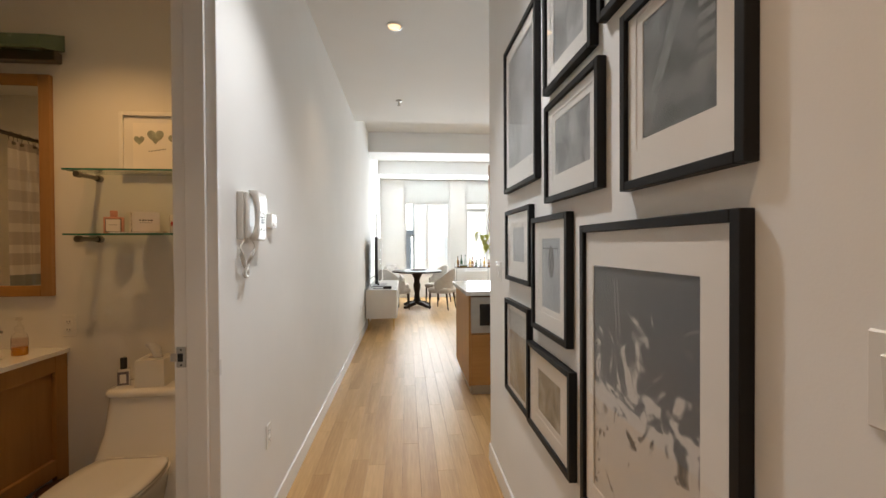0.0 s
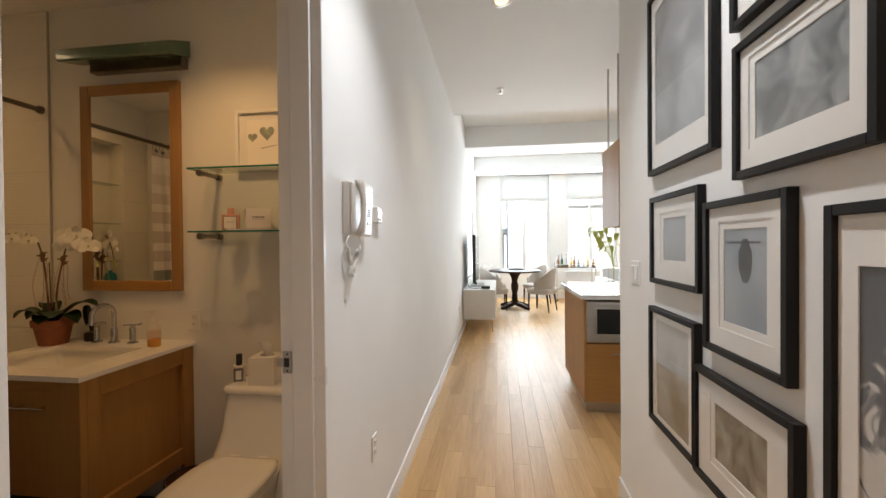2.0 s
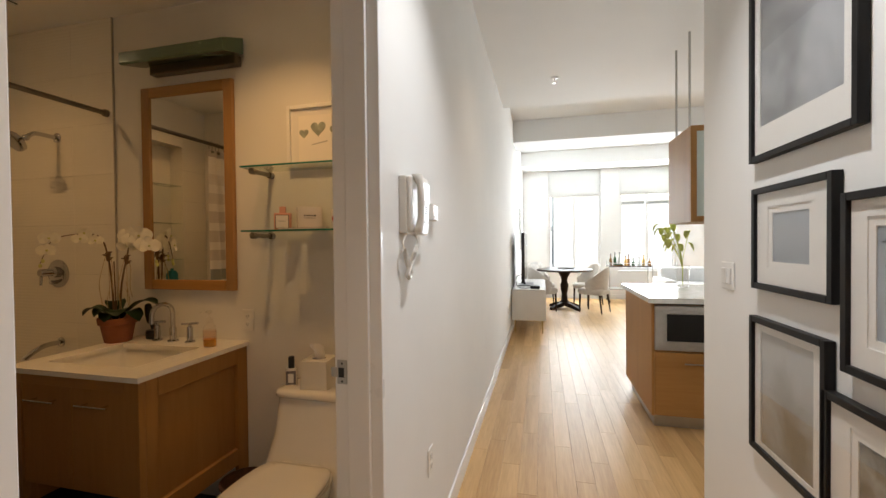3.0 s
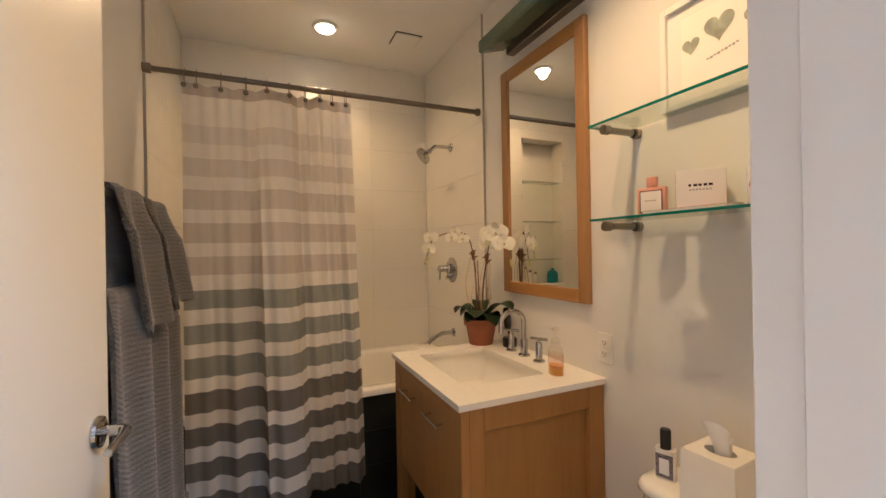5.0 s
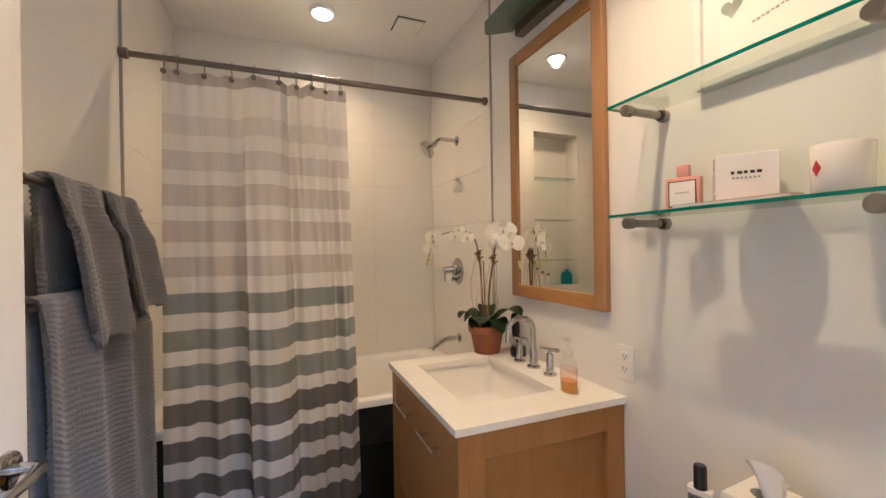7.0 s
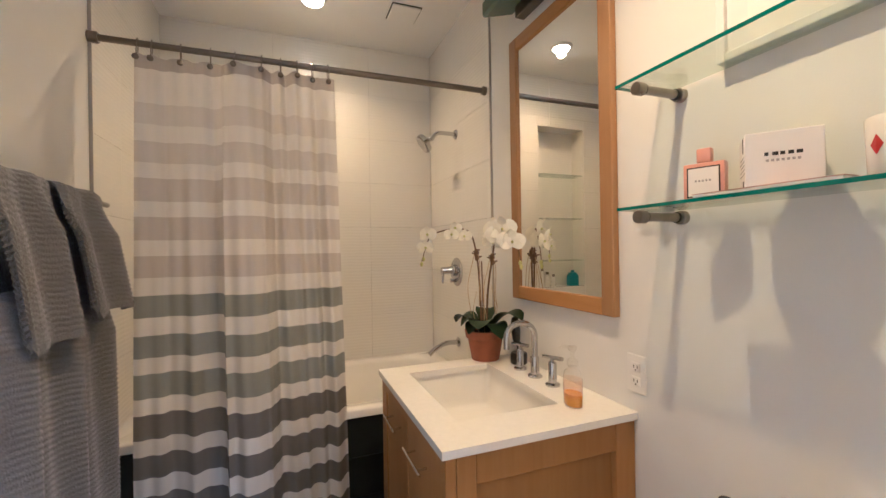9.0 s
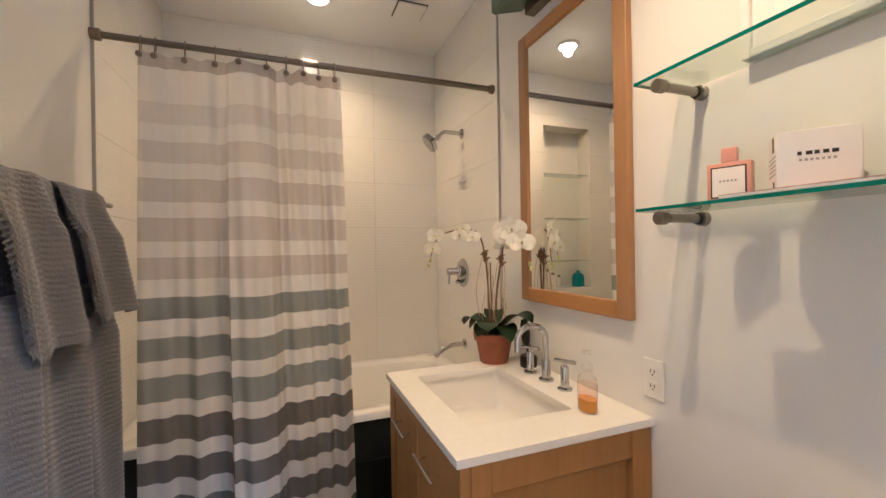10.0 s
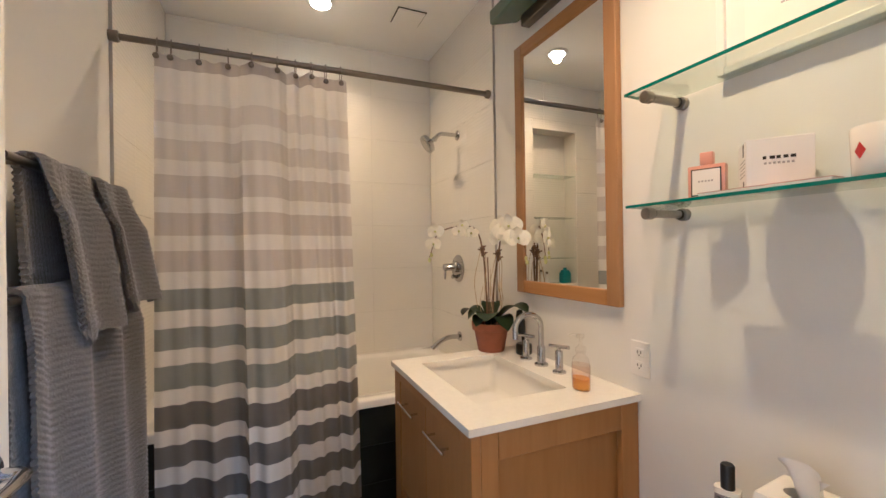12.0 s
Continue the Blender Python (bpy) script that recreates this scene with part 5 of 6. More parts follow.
for k in range(25):
    v = k / 24
    ends = abs(2 * v - 1)
    arch = 0.058 + 0.013 * math.sin(math.pi * v) - 0.006 * ends ** 6
    deep, wide = 0.009 + 0.010 * ends ** 3, (0.019 + 0.005 * ends ** 2) * (1.0 if 0.0 < v < 1.0 else 0.8)
    hs.append([(XL + arch + deep * math.copysign(abs(math.cos(a)) ** 0.8, math.cos(a)), 1.783 + wide * math.copysign(abs(math.sin(a)) ** 0.8, math.sin(a)), 1.366 + 0.203 * v) for a in (2 * math.pi * j / 18 for j in range(18))])
part("handset", loft(hs), M_PHONE, ic, "curved ivory handset", 60)
wire, loop = XL + 0.024, []
mid = curve([(wire, 1.723, 1.306), (wire, 1.745, 1.272), (wire - 0.002, 1.775, 1.245), (wire - 0.003, 1.798, 1.225), (wire, 1.775, 1.207), (wire + 0.004, 1.743, 1.222), (wire + 0.008, 1.772, 1.262), (wire + 0.006, 1.815, 1.292), (wire + 0.003, 1.848, 1.315)], 60)
for i, p in enumerate(mid):
    a = i * 0.9
    loop.append(p + 0.0072 * Vector((math.cos(a), 0.75 * math.sin(a), 0.66 * math.sin(a))))
part("coiled_cord", tube(loop, 0.0021, 6), M_PHONE, ic, "beige coiled cord")
for pts in ([(wire, 1.752, 1.364), (wire, 1.727, 1.345), (wire, 1.713, 1.325), loop[0]], [(wire, 1.828, 1.364), (wire + 0.002, 1.852, 1.350), (wire + 0.003, 1.858, 1.333), loop[-1]]):
    part("cord_tail", tube(curve(pts, 6), 0.0024, 8), M_PHONE, ic, "plain cord end")
kp = thing("wall_thermostat", XL, 2.19, 1.42, "small white wall thermostat beside the intercom", "thermostat")
part("case", box(XL, XL + 0.030, 2.085, 2.162, 1.425, 1.497, 0.004, seg=2), M_PLASTIC, kp, "", 0)
part("display", box(XL + 0.0295, XL + 0.031, 2.098, 2.148, 1.455, 1.485, 0.0005), M_SCREEN, kp, "grey display", 0)
part("button", box(XL + 0.0295, XL + 0.033, 2.100, 2.117, 1.434, 1.446, 0.001), M_PHONE, kp, "", 0)
part("button", box(XL + 0.0295, XL + 0.033, 2.128, 2.145, 1.434, 1.446, 0.001), M_PHONE, kp, "", 0)
socket("wall_outlet", pose(XL, 2.09, 0.392, 0, 0, 90), "white duplex wall outlet low on the hall wall")
socket("wall_outlet", pose(XL, 6.2, 0.36, 0, 0, 90), "white duplex wall outlet near the console")


def switch_plate(y, z, wd, n, label):
    t = thing("light_switch", XR, y, z, label, "light switch")
    pl = part("plate", box(XR - 0.006, XR, y - wd / 2, y + wd / 2, z - 0.058, z + 0.058, 0.003), M_PLASTIC, t, "", 0)
    for k in range(n):
        c = y + (k - (n - 1) / 2) * 0.046
        part("rocker", turned(box(-0.006, 0.002, -0.0165, 0.0165, -0.033, 0.033, 0.002), pose(XR - 0.006, c, z, 0, -4 if k % 2 else 4)), M_PLASTIC, t, "", 0)


switch_plate(2.365, 1.178, 0.118, 2, "white double rocker light switch on the wall")
switch_plate(0.376, 1.178, 0.118, 2, "white double rocker switch beside the pictures")

# ---- pictures on the hall wall ----


def photo(name, seed, dark, light, scale=5.0, horizon=None, splash=False, streak=None):
    """A soft monochrome photograph: blurred masses in two tones."""
    m = bpy.data.materials.new(name)
    m.use_nodes = True
    n, l = m.node_tree.nodes, m.node_tree.links
    b = n["Principled BSDF"]
    b.inputs["Roughness"].default_value = 0.6
    tc = n.new("ShaderNodeTexCoord")
    mp = n.new("ShaderNodeMapping")
    mp.inputs["Location"].default_value = (seed * 3.7, seed * 1.3, seed * 2.1)
    l.new(tc.outputs["Object"], mp.inputs[0])
    no = n.new("ShaderNodeTexNoise")
    no.inputs["Scale"].default_value, no.inputs["Detail"].default_value, no.inputs["Distortion"].default_value = scale, 7 if splash else 5, 1.9 if splash else 0.7
    l.new(mp.outputs[0], no.inputs["Vector"])
    sep = n.new("ShaderNodeSeparateXYZ")
    l.new(tc.outputs["Object"], sep.inputs[0])
    val = no.outputs["Fac"]
    if horizon is not None:
        mr = n.new("ShaderNodeMapRange")
        mr.inputs["From Min"].default_value, mr.inputs["From Max"].default_value = horizon[0], horizon[1]
        mr.inputs["To Min"].default_value, mr.inputs["To Max"].default_value = horizon[2], horizon[3]
        l.new(sep.outputs["Z"], mr.inputs["Value"])
        ad = n.new("ShaderNodeMath")
        l.new(val, ad.inputs[0])
        l.new(mr.outputs[0], ad.inputs[1])
        val = ad.outputs[0]
    cr = n.new("ShaderNodeValToRGB")
    lo, hi = (0.50, 0.60) if splash else (0.33, 0.67)
    cr.color_ramp.elements[0].position, cr.color_ramp.elements[1].position = lo, hi
    cr.color_ramp.elements[0].color, cr.color_ramp.elements[1].color = (*dark, 1), (*light, 1)
    if splash:
        el = cr.color_ramp.elements.new(0.56)
        el.color = (*[0.45 * a + 0.4 * c for a, c in zip(dark, light)], 1)
    l.new(val, cr.inputs[0])
    l.new(cr.outputs[0], b.inputs["Base Color"])
    return m


def picture(y0, y1, z0, z1, win, art, label, fw=0.021, depth=0.028, double=True):
    """A black framed photograph; win: the print's edges as shares of the frame (from the far side, near side, below, above)."""
    t = thing("framed_photograph", XR, (y0 + y1) / 2, z0, label, "picture", "photographs on the hall wall")
    xf = XR - depth
    for a, b in ((y0, y0 + fw), (y1 - fw, y1)):
        part("frame_bar", box(xf, XR - 0.001, a, b, z0, z1, 0.0015), M_BLACKF, t, "", 0)
    for a, b in ((z0, z0 + fw), (z1 - fw, z1)):
        part("frame_bar", box(xf, XR - 0.001, y0 + fw + 0.0003, y1 - fw - 0.0003, a, b, 0.0015), M_BLACKF, t, "", 0)
    ya, yb, za, zb = y0 + fw - 0.003, y1 - fw + 0.003, z0 + fw - 0.003, z1 - fw + 0.003
    part("backing", box(XR - 0.010, XR - 0.002, ya, yb, za, zb), M_MATB, t, "", 0)
    wy1, wy0 = y1 - win[0] * (y1 - y0), y0 + win[1] * (y1 - y0)
    wz0, wz1 = z0 + win[2] * (z1 - z0), z1 - win[3] * (z1 - z0)
    for step, (xa, xb, name) in enumerate(((0.0165, 0.0137, "mat_board"), (0.0135, 0.0110, "inner_mat"))):
        if step and not double:
            continue
        k = 0.022 if double and not step else 0.0
        mb = bmesh.new()
        for q in ((ya, wy0 - k, za, zb), (wy1 + k, yb, za, zb), (wy0 - k, wy1 + k, za, wz0 - k), (wy0 - k, wy1 + k, wz1 + k, zb)):
            box(XR - xa, XR - xb, *q, bm=mb)
        part(name, mb, M_MATB, t, "cream mat board", 0)
    part("print", box(XR - 0.0109, XR - 0.0101, wy0 - 0.003, wy1 + 0.003, wz0 - 0.003, wz1 + 0.003), art, t, "monochrome photograph", 0)
    g = part("glass", box(XR - 0.0215, XR - 0.0195, ya, yb, za, zb), M_GLASSPANE, t, "clear picture glass", 0)
    g.visible_shadow = False
    return t, (wy0, wy1, wz0, wz1)


# most print tones are lightened to carry the pale reflection on the glass
GD, GL = (0.11, 0.125, 0.13), (0.44, 0.45, 0.45)
picture(1.605, 2.133, 1.604, 2.345, (0.10, 0.12, 0.16, 0.10), photo("photo_tall", 1, (0.17, 0.175, 0.18), (0.42, 0.43, 0.44), 5), "tall black framed soft grey photograph in a cream mat", double=False)
picture(1.11, 1.512, 1.897, 2.38, (0.19, 0.19, 0.18, 0.18), photo("photo_top", 2, (0.16, 0.17, 0.17), (0.50, 0.51, 0.50), 9), "black framed grey photograph hung high on the wall")
picture(1.067, 1.50, 1.49, 1.85, (0.18, 0.17, 0.26, 0.20), photo("photo_bridge", 3, GD, GL, 12), "black framed landscape photograph in a wide cream mat")
blur, q = picture(0.584, 0.952, 1.463, 1.885, (0.20, 0.20, 0.26, 0.12), photo("photo_blur", 4, (0.035, 0.046, 0.05), (0.30, 0.32, 0.33), 5), "black framed dark photograph with a broad cream mat")
M_PALE = mat("pale_print_tone", (0.24, 0.26, 0.265), 0.6, vary=0.3, scale=30)
part("print_band", loft([[(XR - 0.0113, y - s, z) for s in (w, -w)] + [(XR - 0.0110, y - s, z) for s in (-w, w)] for y, z, w in ((0.862, 1.585, 0.010), (0.835, 1.66, 0.016), (0.79, 1.75, 0.017), (0.745, 1.828, 0.024))]), M_PALE, blur, "pale diagonal band in the print", 0)
for k in range(5):
    part("print_bar", box(XR - 0.0113, XR - 0.0110, 0.664, 0.705, 1.655 + 0.028 * k, 1.671 + 0.028 * k), M_PALE, blur, "pale bar in the print", 0)
picture(0.584, 1.07, 1.935, 2.40, (0.2, 0.2, 0.2, 0.2), photo("photo_high", 5, GD, GL, 6), "black framed grey photograph hung above the others")
big, q = picture(0.592, 1.183, 0.565, 1.392, (0.11, 0.17, 0.10, 0.14), photo("photo_waves", 6, (0.085, 0.090, 0.10), (0.66, 0.63, 0.59), 9.5, (0.20, 0.66, 0.22, -0.17), True), "large black framed photograph of white foam on dark water", 0.022, double=False)
M_STREAK = mat("pale_streak", (0.22, 0.225, 0.225), 0.6, vary=0.2, scale=40)
for k, dy in enumerate((0.0, 0.017)):
    part("streak", loft([[(XR - 0.0112, 1.010 - dy - 0.012 * v - s, 1.245 - 0.135 * v) for s in (0.0035, -0.0035)] + [(XR - 0.0111, 1.010 - dy - 0.012 * v + s, 1.245 - 0.135 * v) for s in (0.0035, -0.0035)] for v in (0, 0.5, 1)]), M_STREAK, big, "pale streak in the print", 0)
picture(1.692, 2.115, 1.155, 1.509, (0.26, 0.28, 0.28, 0.26), photo("photo_sea", 7, (0.25, 0.28, 0.31), (0.42, 0.45, 0.48), 3, (0.1, 0.2, -0.1, 0.1)), "small black framed photograph of a pale seascape")
mist, q = picture(1.285, 1.662, 0.992, 1.444, (0.25, 0.24, 0.22, 0.19), photo("photo_mist", 8, (0.28, 0.32, 0.36), (0.44, 0.48, 0.51), 4), "black framed misty photograph in a double cream mat")
M_SHAPE = mat("dark_print_shape", (0.045, 0.055, 0.065), 0.6, vary=0.3, scale=60)
part("print_bar", box(XR - 0.0113, XR - 0.0110, 1.405, 1.555, 1.318, 1.323), M_SHAPE, mist, "dark bar in the print", 0)
lan = [(0.012, 0.0), (0.02, -0.02), (0.03, -0.035), (0.03, -0.075), (0.02, -0.105), (0.008, -0.118)]
part("print_lantern", loft([[(XR - x, 1.468 + s * r, 1.330 + h) for s in (-1, 1)] + [(XR - 0.0110, 1.468 + s * r, 1.330 + h) for s in (1, -1)] for (r, h), x in zip(lan, [0.0113] * 6)]), M_SHAPE, mist, "dark lantern shape in the print", 0)
picture(1.718, 2.13, 0.575, 1.054, (0.14, 0.16, 0.08, 0.10), photo("photo_shore", 9, (0.22, 0.185, 0.13), (0.52, 0.52, 0.50), 4, (0.15, 0.4, -0.15, 0.25)), "black framed photograph of a sandy shore and sky", double=False)
picture(1.262, 1.732, 0.565, 0.922, (0.24, 0.24, 0.27, 0.25), photo("photo_boats", 10, (0.10, 0.085, 0.06), (0.42, 0.39, 0.33), 13), "black framed sepia photograph in a wide cream mat")

# ---- kitchen ----
isl = thing("kitchen_island", 1.7, 4.2, 0, "maple kitchen island with a built-in microwave", "kitchen island")
IX0, IX1, IY0, IY1 = 0.795, 2.6, 3.70, 4.66
part("toe_kick", box(IX0 + 0.04, IX1 - 0.04, IY0 + 0.09, IY1 - 0.06, FZ, 0.03), M_STEEL, isl, "brushed steel toe kick", 0)
part("side_panel", box(IX0, IX0 + 0.02, IY0, IY1, 0.03, 0.872, 0.0015), M_MAPLE, isl, "", 0)
part("carcass", box(IX0 + 0.021, IX1, IY0 + 0.022, IY1, 0.03, 0.872), M_MAPLE, isl, "", 0)
# near-black strip between the fronts and the worktop
part("top_rail", box(IX0 + 0.021, 1.43, IY0, IY0 + 0.02, 0.856, 0.872), M_SLOT, isl, "", 0)
dr = part("drawer_front", box(IX0 + 0.022, 1.43, IY0, IY0 + 0.02, 0.035, 0.505, 0.0015), M_MAPLEX, isl, "", 0)
part("handle", tube([(1.01, IY0 - 0.02, 0.43), (1.24, IY0 - 0.02, 0.43)], 0.005, 10), M_NICKEL, dr, "brushed nickel bar handle")
mwv = part("microwave", box(IX0 + 0.022, 1.43, IY0 - 0.008, IY0 + 0.02, 0.52, 0.85, 0.003), M_STEEL, isl, "stainless steel built-in microwave", 0)
part("frame", merge(box(0.87, 1.38, IY0 - 0.014, IY0 - 0.008, 0.565, 0.59, 0.002), box(0.87, 1.38, IY0 - 0.014, IY0 - 0.008, 0.79, 0.815, 0.002), box(0.87, 0.895, IY0 - 0.014, IY0 - 0.008, 0.59, 0.79, 0.002)), M_STEEL, mwv, "", 0)
part("window", box(0.895, 1.38, IY0 - 0.010, IY0 - 0.0082, 0.59, 0.79), M_DARKGLASS, mwv, "black glass window", 0)
part("door_front", box(1.435, 2.595, IY0, IY0 + 0.02, 0.035, 0.852, 0.0015), M_MAPLE, isl, "", 0)
own("island_worktop", box(0.762, 2.64, 3.645, 4.72, 0.8725, 0.912, 0.003), mat("pale_stone", (0.70, 0.71, 0.69), 0.1, vary=0.10, scale=18, coat=0.3), "pale polished stone worktop on the island", "worktop", smooth=0)
vs = thing("vase_with_branch", 1.22, 4.42, 0.912, "clear glass vase with a yellow-green leafy branch", "plant")
part("vase", lathe([(0, 0.002), (0.045, 0.0), (0.05, 0.01), (0.055, 0.2), (0.052, 0.2), (0.047, 0.012), (0, 0.008)], pose(1.22, 4.42, 0.912), 28), M_CLEAR, vs, "clear glass vase")
M_LIME = mat("lime_leaf", (0.62, 0.66, 0.16), 0.5, vary=0.25, scale=20)
rnd = random.Random(11)
for k in range(9):
    a = rnd.uniform(1.6, 5.6)
    tip = Vector((1.22 + 0.24 * math.cos(a) * rnd.uniform(0.5, 1.1), 4.42 + 0.14 * math.sin(a), rnd.uniform(1.38, 1.48)))
    c = curve([(1.22, 4.42, 0.93), (1.22 + 0.02 * math.cos(a), 4.42, 1.15), tip], 5)
    part("stem", tube(c, 0.0025, 6), M_LIME, vs)
    for j in range(2):
        part("leaf", leaf(c[-1 - 2 * j], a + (j - 0.5) * 1.6, 0.06, 0.038, 0.012, 0.03), M_LIME, vs, "yellow-green leaf", 60)
hc = thing("hanging_cabinet", 1.6, 4.3, 1.479, "maple wall cabinet hung from the ceiling on steel rods", "cabinet")
HX0, HX1, HY0, HY1, HZ0, HZ1 = 1.184, 2.6, 4.10, 4.69, 1.479, 2.257
part("side_panel", box(HX0, HX0 + 0.02, HY0 + 0.022, HY1, HZ0, HZ1, 0.001), M_MAPLE, hc, "", 0)
part("side_panel", box(HX1 - 0.02, HX1, HY0 + 0.022, HY1, HZ0, HZ1, 0.001), M_MAPLE, hc, "", 0)
part("top_panel", box(HX0 + 0.021, HX1 - 0.021, HY0 + 0.022, HY1, HZ1 - 0.02, HZ1), M_MAPLEX, hc, "", 0)
part("bottom_panel", box(HX0 + 0.021, HX1 - 0.021, HY0 + 0.022, HY1, HZ0, HZ0 + 0.02), M_MAPLEX, hc, "", 0)
for k in range(3):
    a = HX0 + k * 0.472
    b = a + 0.469
    d = part("door", merge(box(a, a + 0.045, HY0, HY0 + 0.02, HZ0, HZ1, 0.001), box(b - 0.045, b, HY0, HY0 + 0.02, HZ0, HZ1, 0.001), box(a + 0.0455, b - 0.0455, HY0, HY0 + 0.02, HZ0, HZ0 + 0.045, 0.001), box(a + 0.0455, b - 0.0455, HY0, HY0 + 0.02, HZ1 - 0.045, HZ1, 0.001)), M_MAPLE, hc, "", 0)
    part("pane", box(a + 0.044, b - 0.044, HY0 + 0.008, HY0 + 0.012, HZ0 + 0.044, HZ1 - 0.044), mat("frosted_glass", (0.62, 0.70, 0.66), 0.25, vary=0.02), d, "frosted glass pane", 0)
for rx_, ry_ in ((1.205, 4.19), (1.205, 4.53), (2.55, 4.19), (2.55, 4.53)):
    part("rod", tube([(rx_, ry_, HZ1), (rx_, ry_, ZH)], 0.009, 12), M_STEEL, hc, "steel suspension rod")

# ---- living room ----
M_LACQ = mat("white_lacquer", (0.78, 0.76, 0.73), 0.25, vary=0.01)
M_BRASS = mat("brass_leg", (0.55, 0.36, 0.13), 0.3, 1.0, vary=0.05)
co = thing("media_console", -0.2, 7.6, 0, "white lacquered media console on thin brass legs", "console")
CX1, CY0_, CY1_ = 0.06, 6.75, 8.6
part("body", box(XL + 0.014, CX1 - 0.02, CY0_, CY1_, 0.125, 0.60, 0.003), M_LACQ, co, "", 0)
for k in range(3):
    part("door", box(CX1 - 0.0195, CX1, CY0_ + 0.005 + k * 0.615, CY0_ + 0.612 + k * 0.615, 0.13, 0.595, 0.002), M_LACQ, co, "", 0)
for lx in (XL + 0.06, CX1 - 0.05):
    for ly in (CY0_ + 0.06, CY1_ - 0.06):
        part("leg", tube([(lx, ly, 0.126), (lx, ly, FZ)], [0.011, 0.007], 10), M_BRASS, co, "thin brass leg")
tv = thing("television", -0.27, 7.55, 0.60, "large black flat television on a stand, switched off", "television")
part("stand", box(-0.38, -0.14, 7.25, 7.85, 0.6005, 0.612, 0.003), M_BLACK, tv, "", 0)
part("neck", box(-0.30, -0.27, 7.45, 7.65, 0.612, 0.70, 0.003), M_BLACK, tv, "", 0)
part("casing", box(-0.315, -0.265, 7.0, 8.1, 0.67, 1.48, 0.008, seg=2), M_BLACK, tv, "", 0)
part("screen", box(-0.265, -0.262, 7.012, 8.088, 0.69, 1.468), M_DARKGLASS, tv, "black glass screen", 0)
bxs = thing("set_top_box", -0.1, 6.95, 0.60, "small black media box with a cable", "media box")
part("case", box(-0.17, -0.03, 6.88, 7.02, 0.6005, 0.645, 0.008, seg=2), M_BLACK, bxs, "", 0)
part("cable", tube(curve([(-0.17, 6.95, 0.61), (-0.28, 6.92, 0.605), (-0.38, 6.98, 0.63), (-0.40, 7.1, 0.76), (-0.31, 7.2, 0.80)], 6), 0.005, 8), M_BLACK, bxs, "black cable")
wa = thing("wall_picture_edge_on", XL, 9.6, 1.1, "narrow framed picture on the far side wall", "picture")
part("frame", box(XL, XL + 0.03, 9.3, 10.0, 1.15, 2.05, 0.003), M_LACQ, wa, "white frame", 0)
part("print", box(XL + 0.03, XL + 0.032, 9.34, 9.96, 1.19, 2.01), photo("photo_far", 12, (0.2, 0.2, 0.2), (0.5, 0.5, 0.5)), wa, "", 0)

M_WALNUT = wood("dark_walnut", (0.018, 0.010, 0.006), (0.045, 0.026, 0.017), 0, 0.5, 10)
M_WALNUT.node_tree.nodes["Principled BSDF"].inputs["Specular IOR Level"].default_value = 0.1
ta = thing("dining_table", 0.46, 9.35, 0, "round dark wood pedestal dining table", "table")
part("tabletop", lathe([(0, 0.715), (0.55, 0.715), (0.565, 0.722), (0.57, 0.735), (0.565, 0.748), (0.55, 0.752), (0, 0.752)], pose(0.46, 9.35, 0), 64), M_WALNUT, ta)
part("pedestal", lathe([(0, 0.09 + FZ), (0.11, 0.09 + FZ), (0.12, 0.12 + FZ), (0.07, 0.17 + FZ), (0.055, 0.24), (0.075, 0.32), (0.085, 0.42), (0.06, 0.5), (0.075, 0.58), (0.13, 0.68), (0.2, 0.714), (0, 0.714)], pose(0.46, 9.35, 0), 32), M_WALNUT, ta)
TD = Vector((0, 0, FZ))
for k in range(4):
    a = radians(45 + 90 * k)
    d, s = Vector((math.cos(a), math.sin(a), 0)), Vector((-math.sin(a), math.cos(a), 0))
    rg = []
    for u, z0, z1, hw in ((0.05, 0.06, 0.14, 0.045), (0.22, 0.03, 0.11, 0.042), (0.36, 0.0, 0.06, 0.04), (0.40, 0.0, 0.045, 0.035)):
        c = Vector((0.46, 9.35, 0)) + TD + d * u
        rg.append([c + s * hw + Vector((0, 0, z0)), c - s * hw + Vector((0, 0, z0)), c - s * hw + Vector((0, 0, z1)), c + s * hw + Vector((0, 0, z1))])
    part("foot", loft(rg), M_WALNUT, ta)
own("serving_tray", lathe([(0, 0.753), (0.17, 0.753), (0.18, 0.77), (0.175, 0.77), (0.165, 0.758), (0, 0.758)], pose(0.5, 9.45, 0), 36), M_WALNUT, "round dark tray on the dining table", "tray")
M_UPH = mat("beige_upholstery", (0.50, 0.455, 0.40), 0.9, vary=0.05, scale=14, bump=0.3, bump_scale=350)


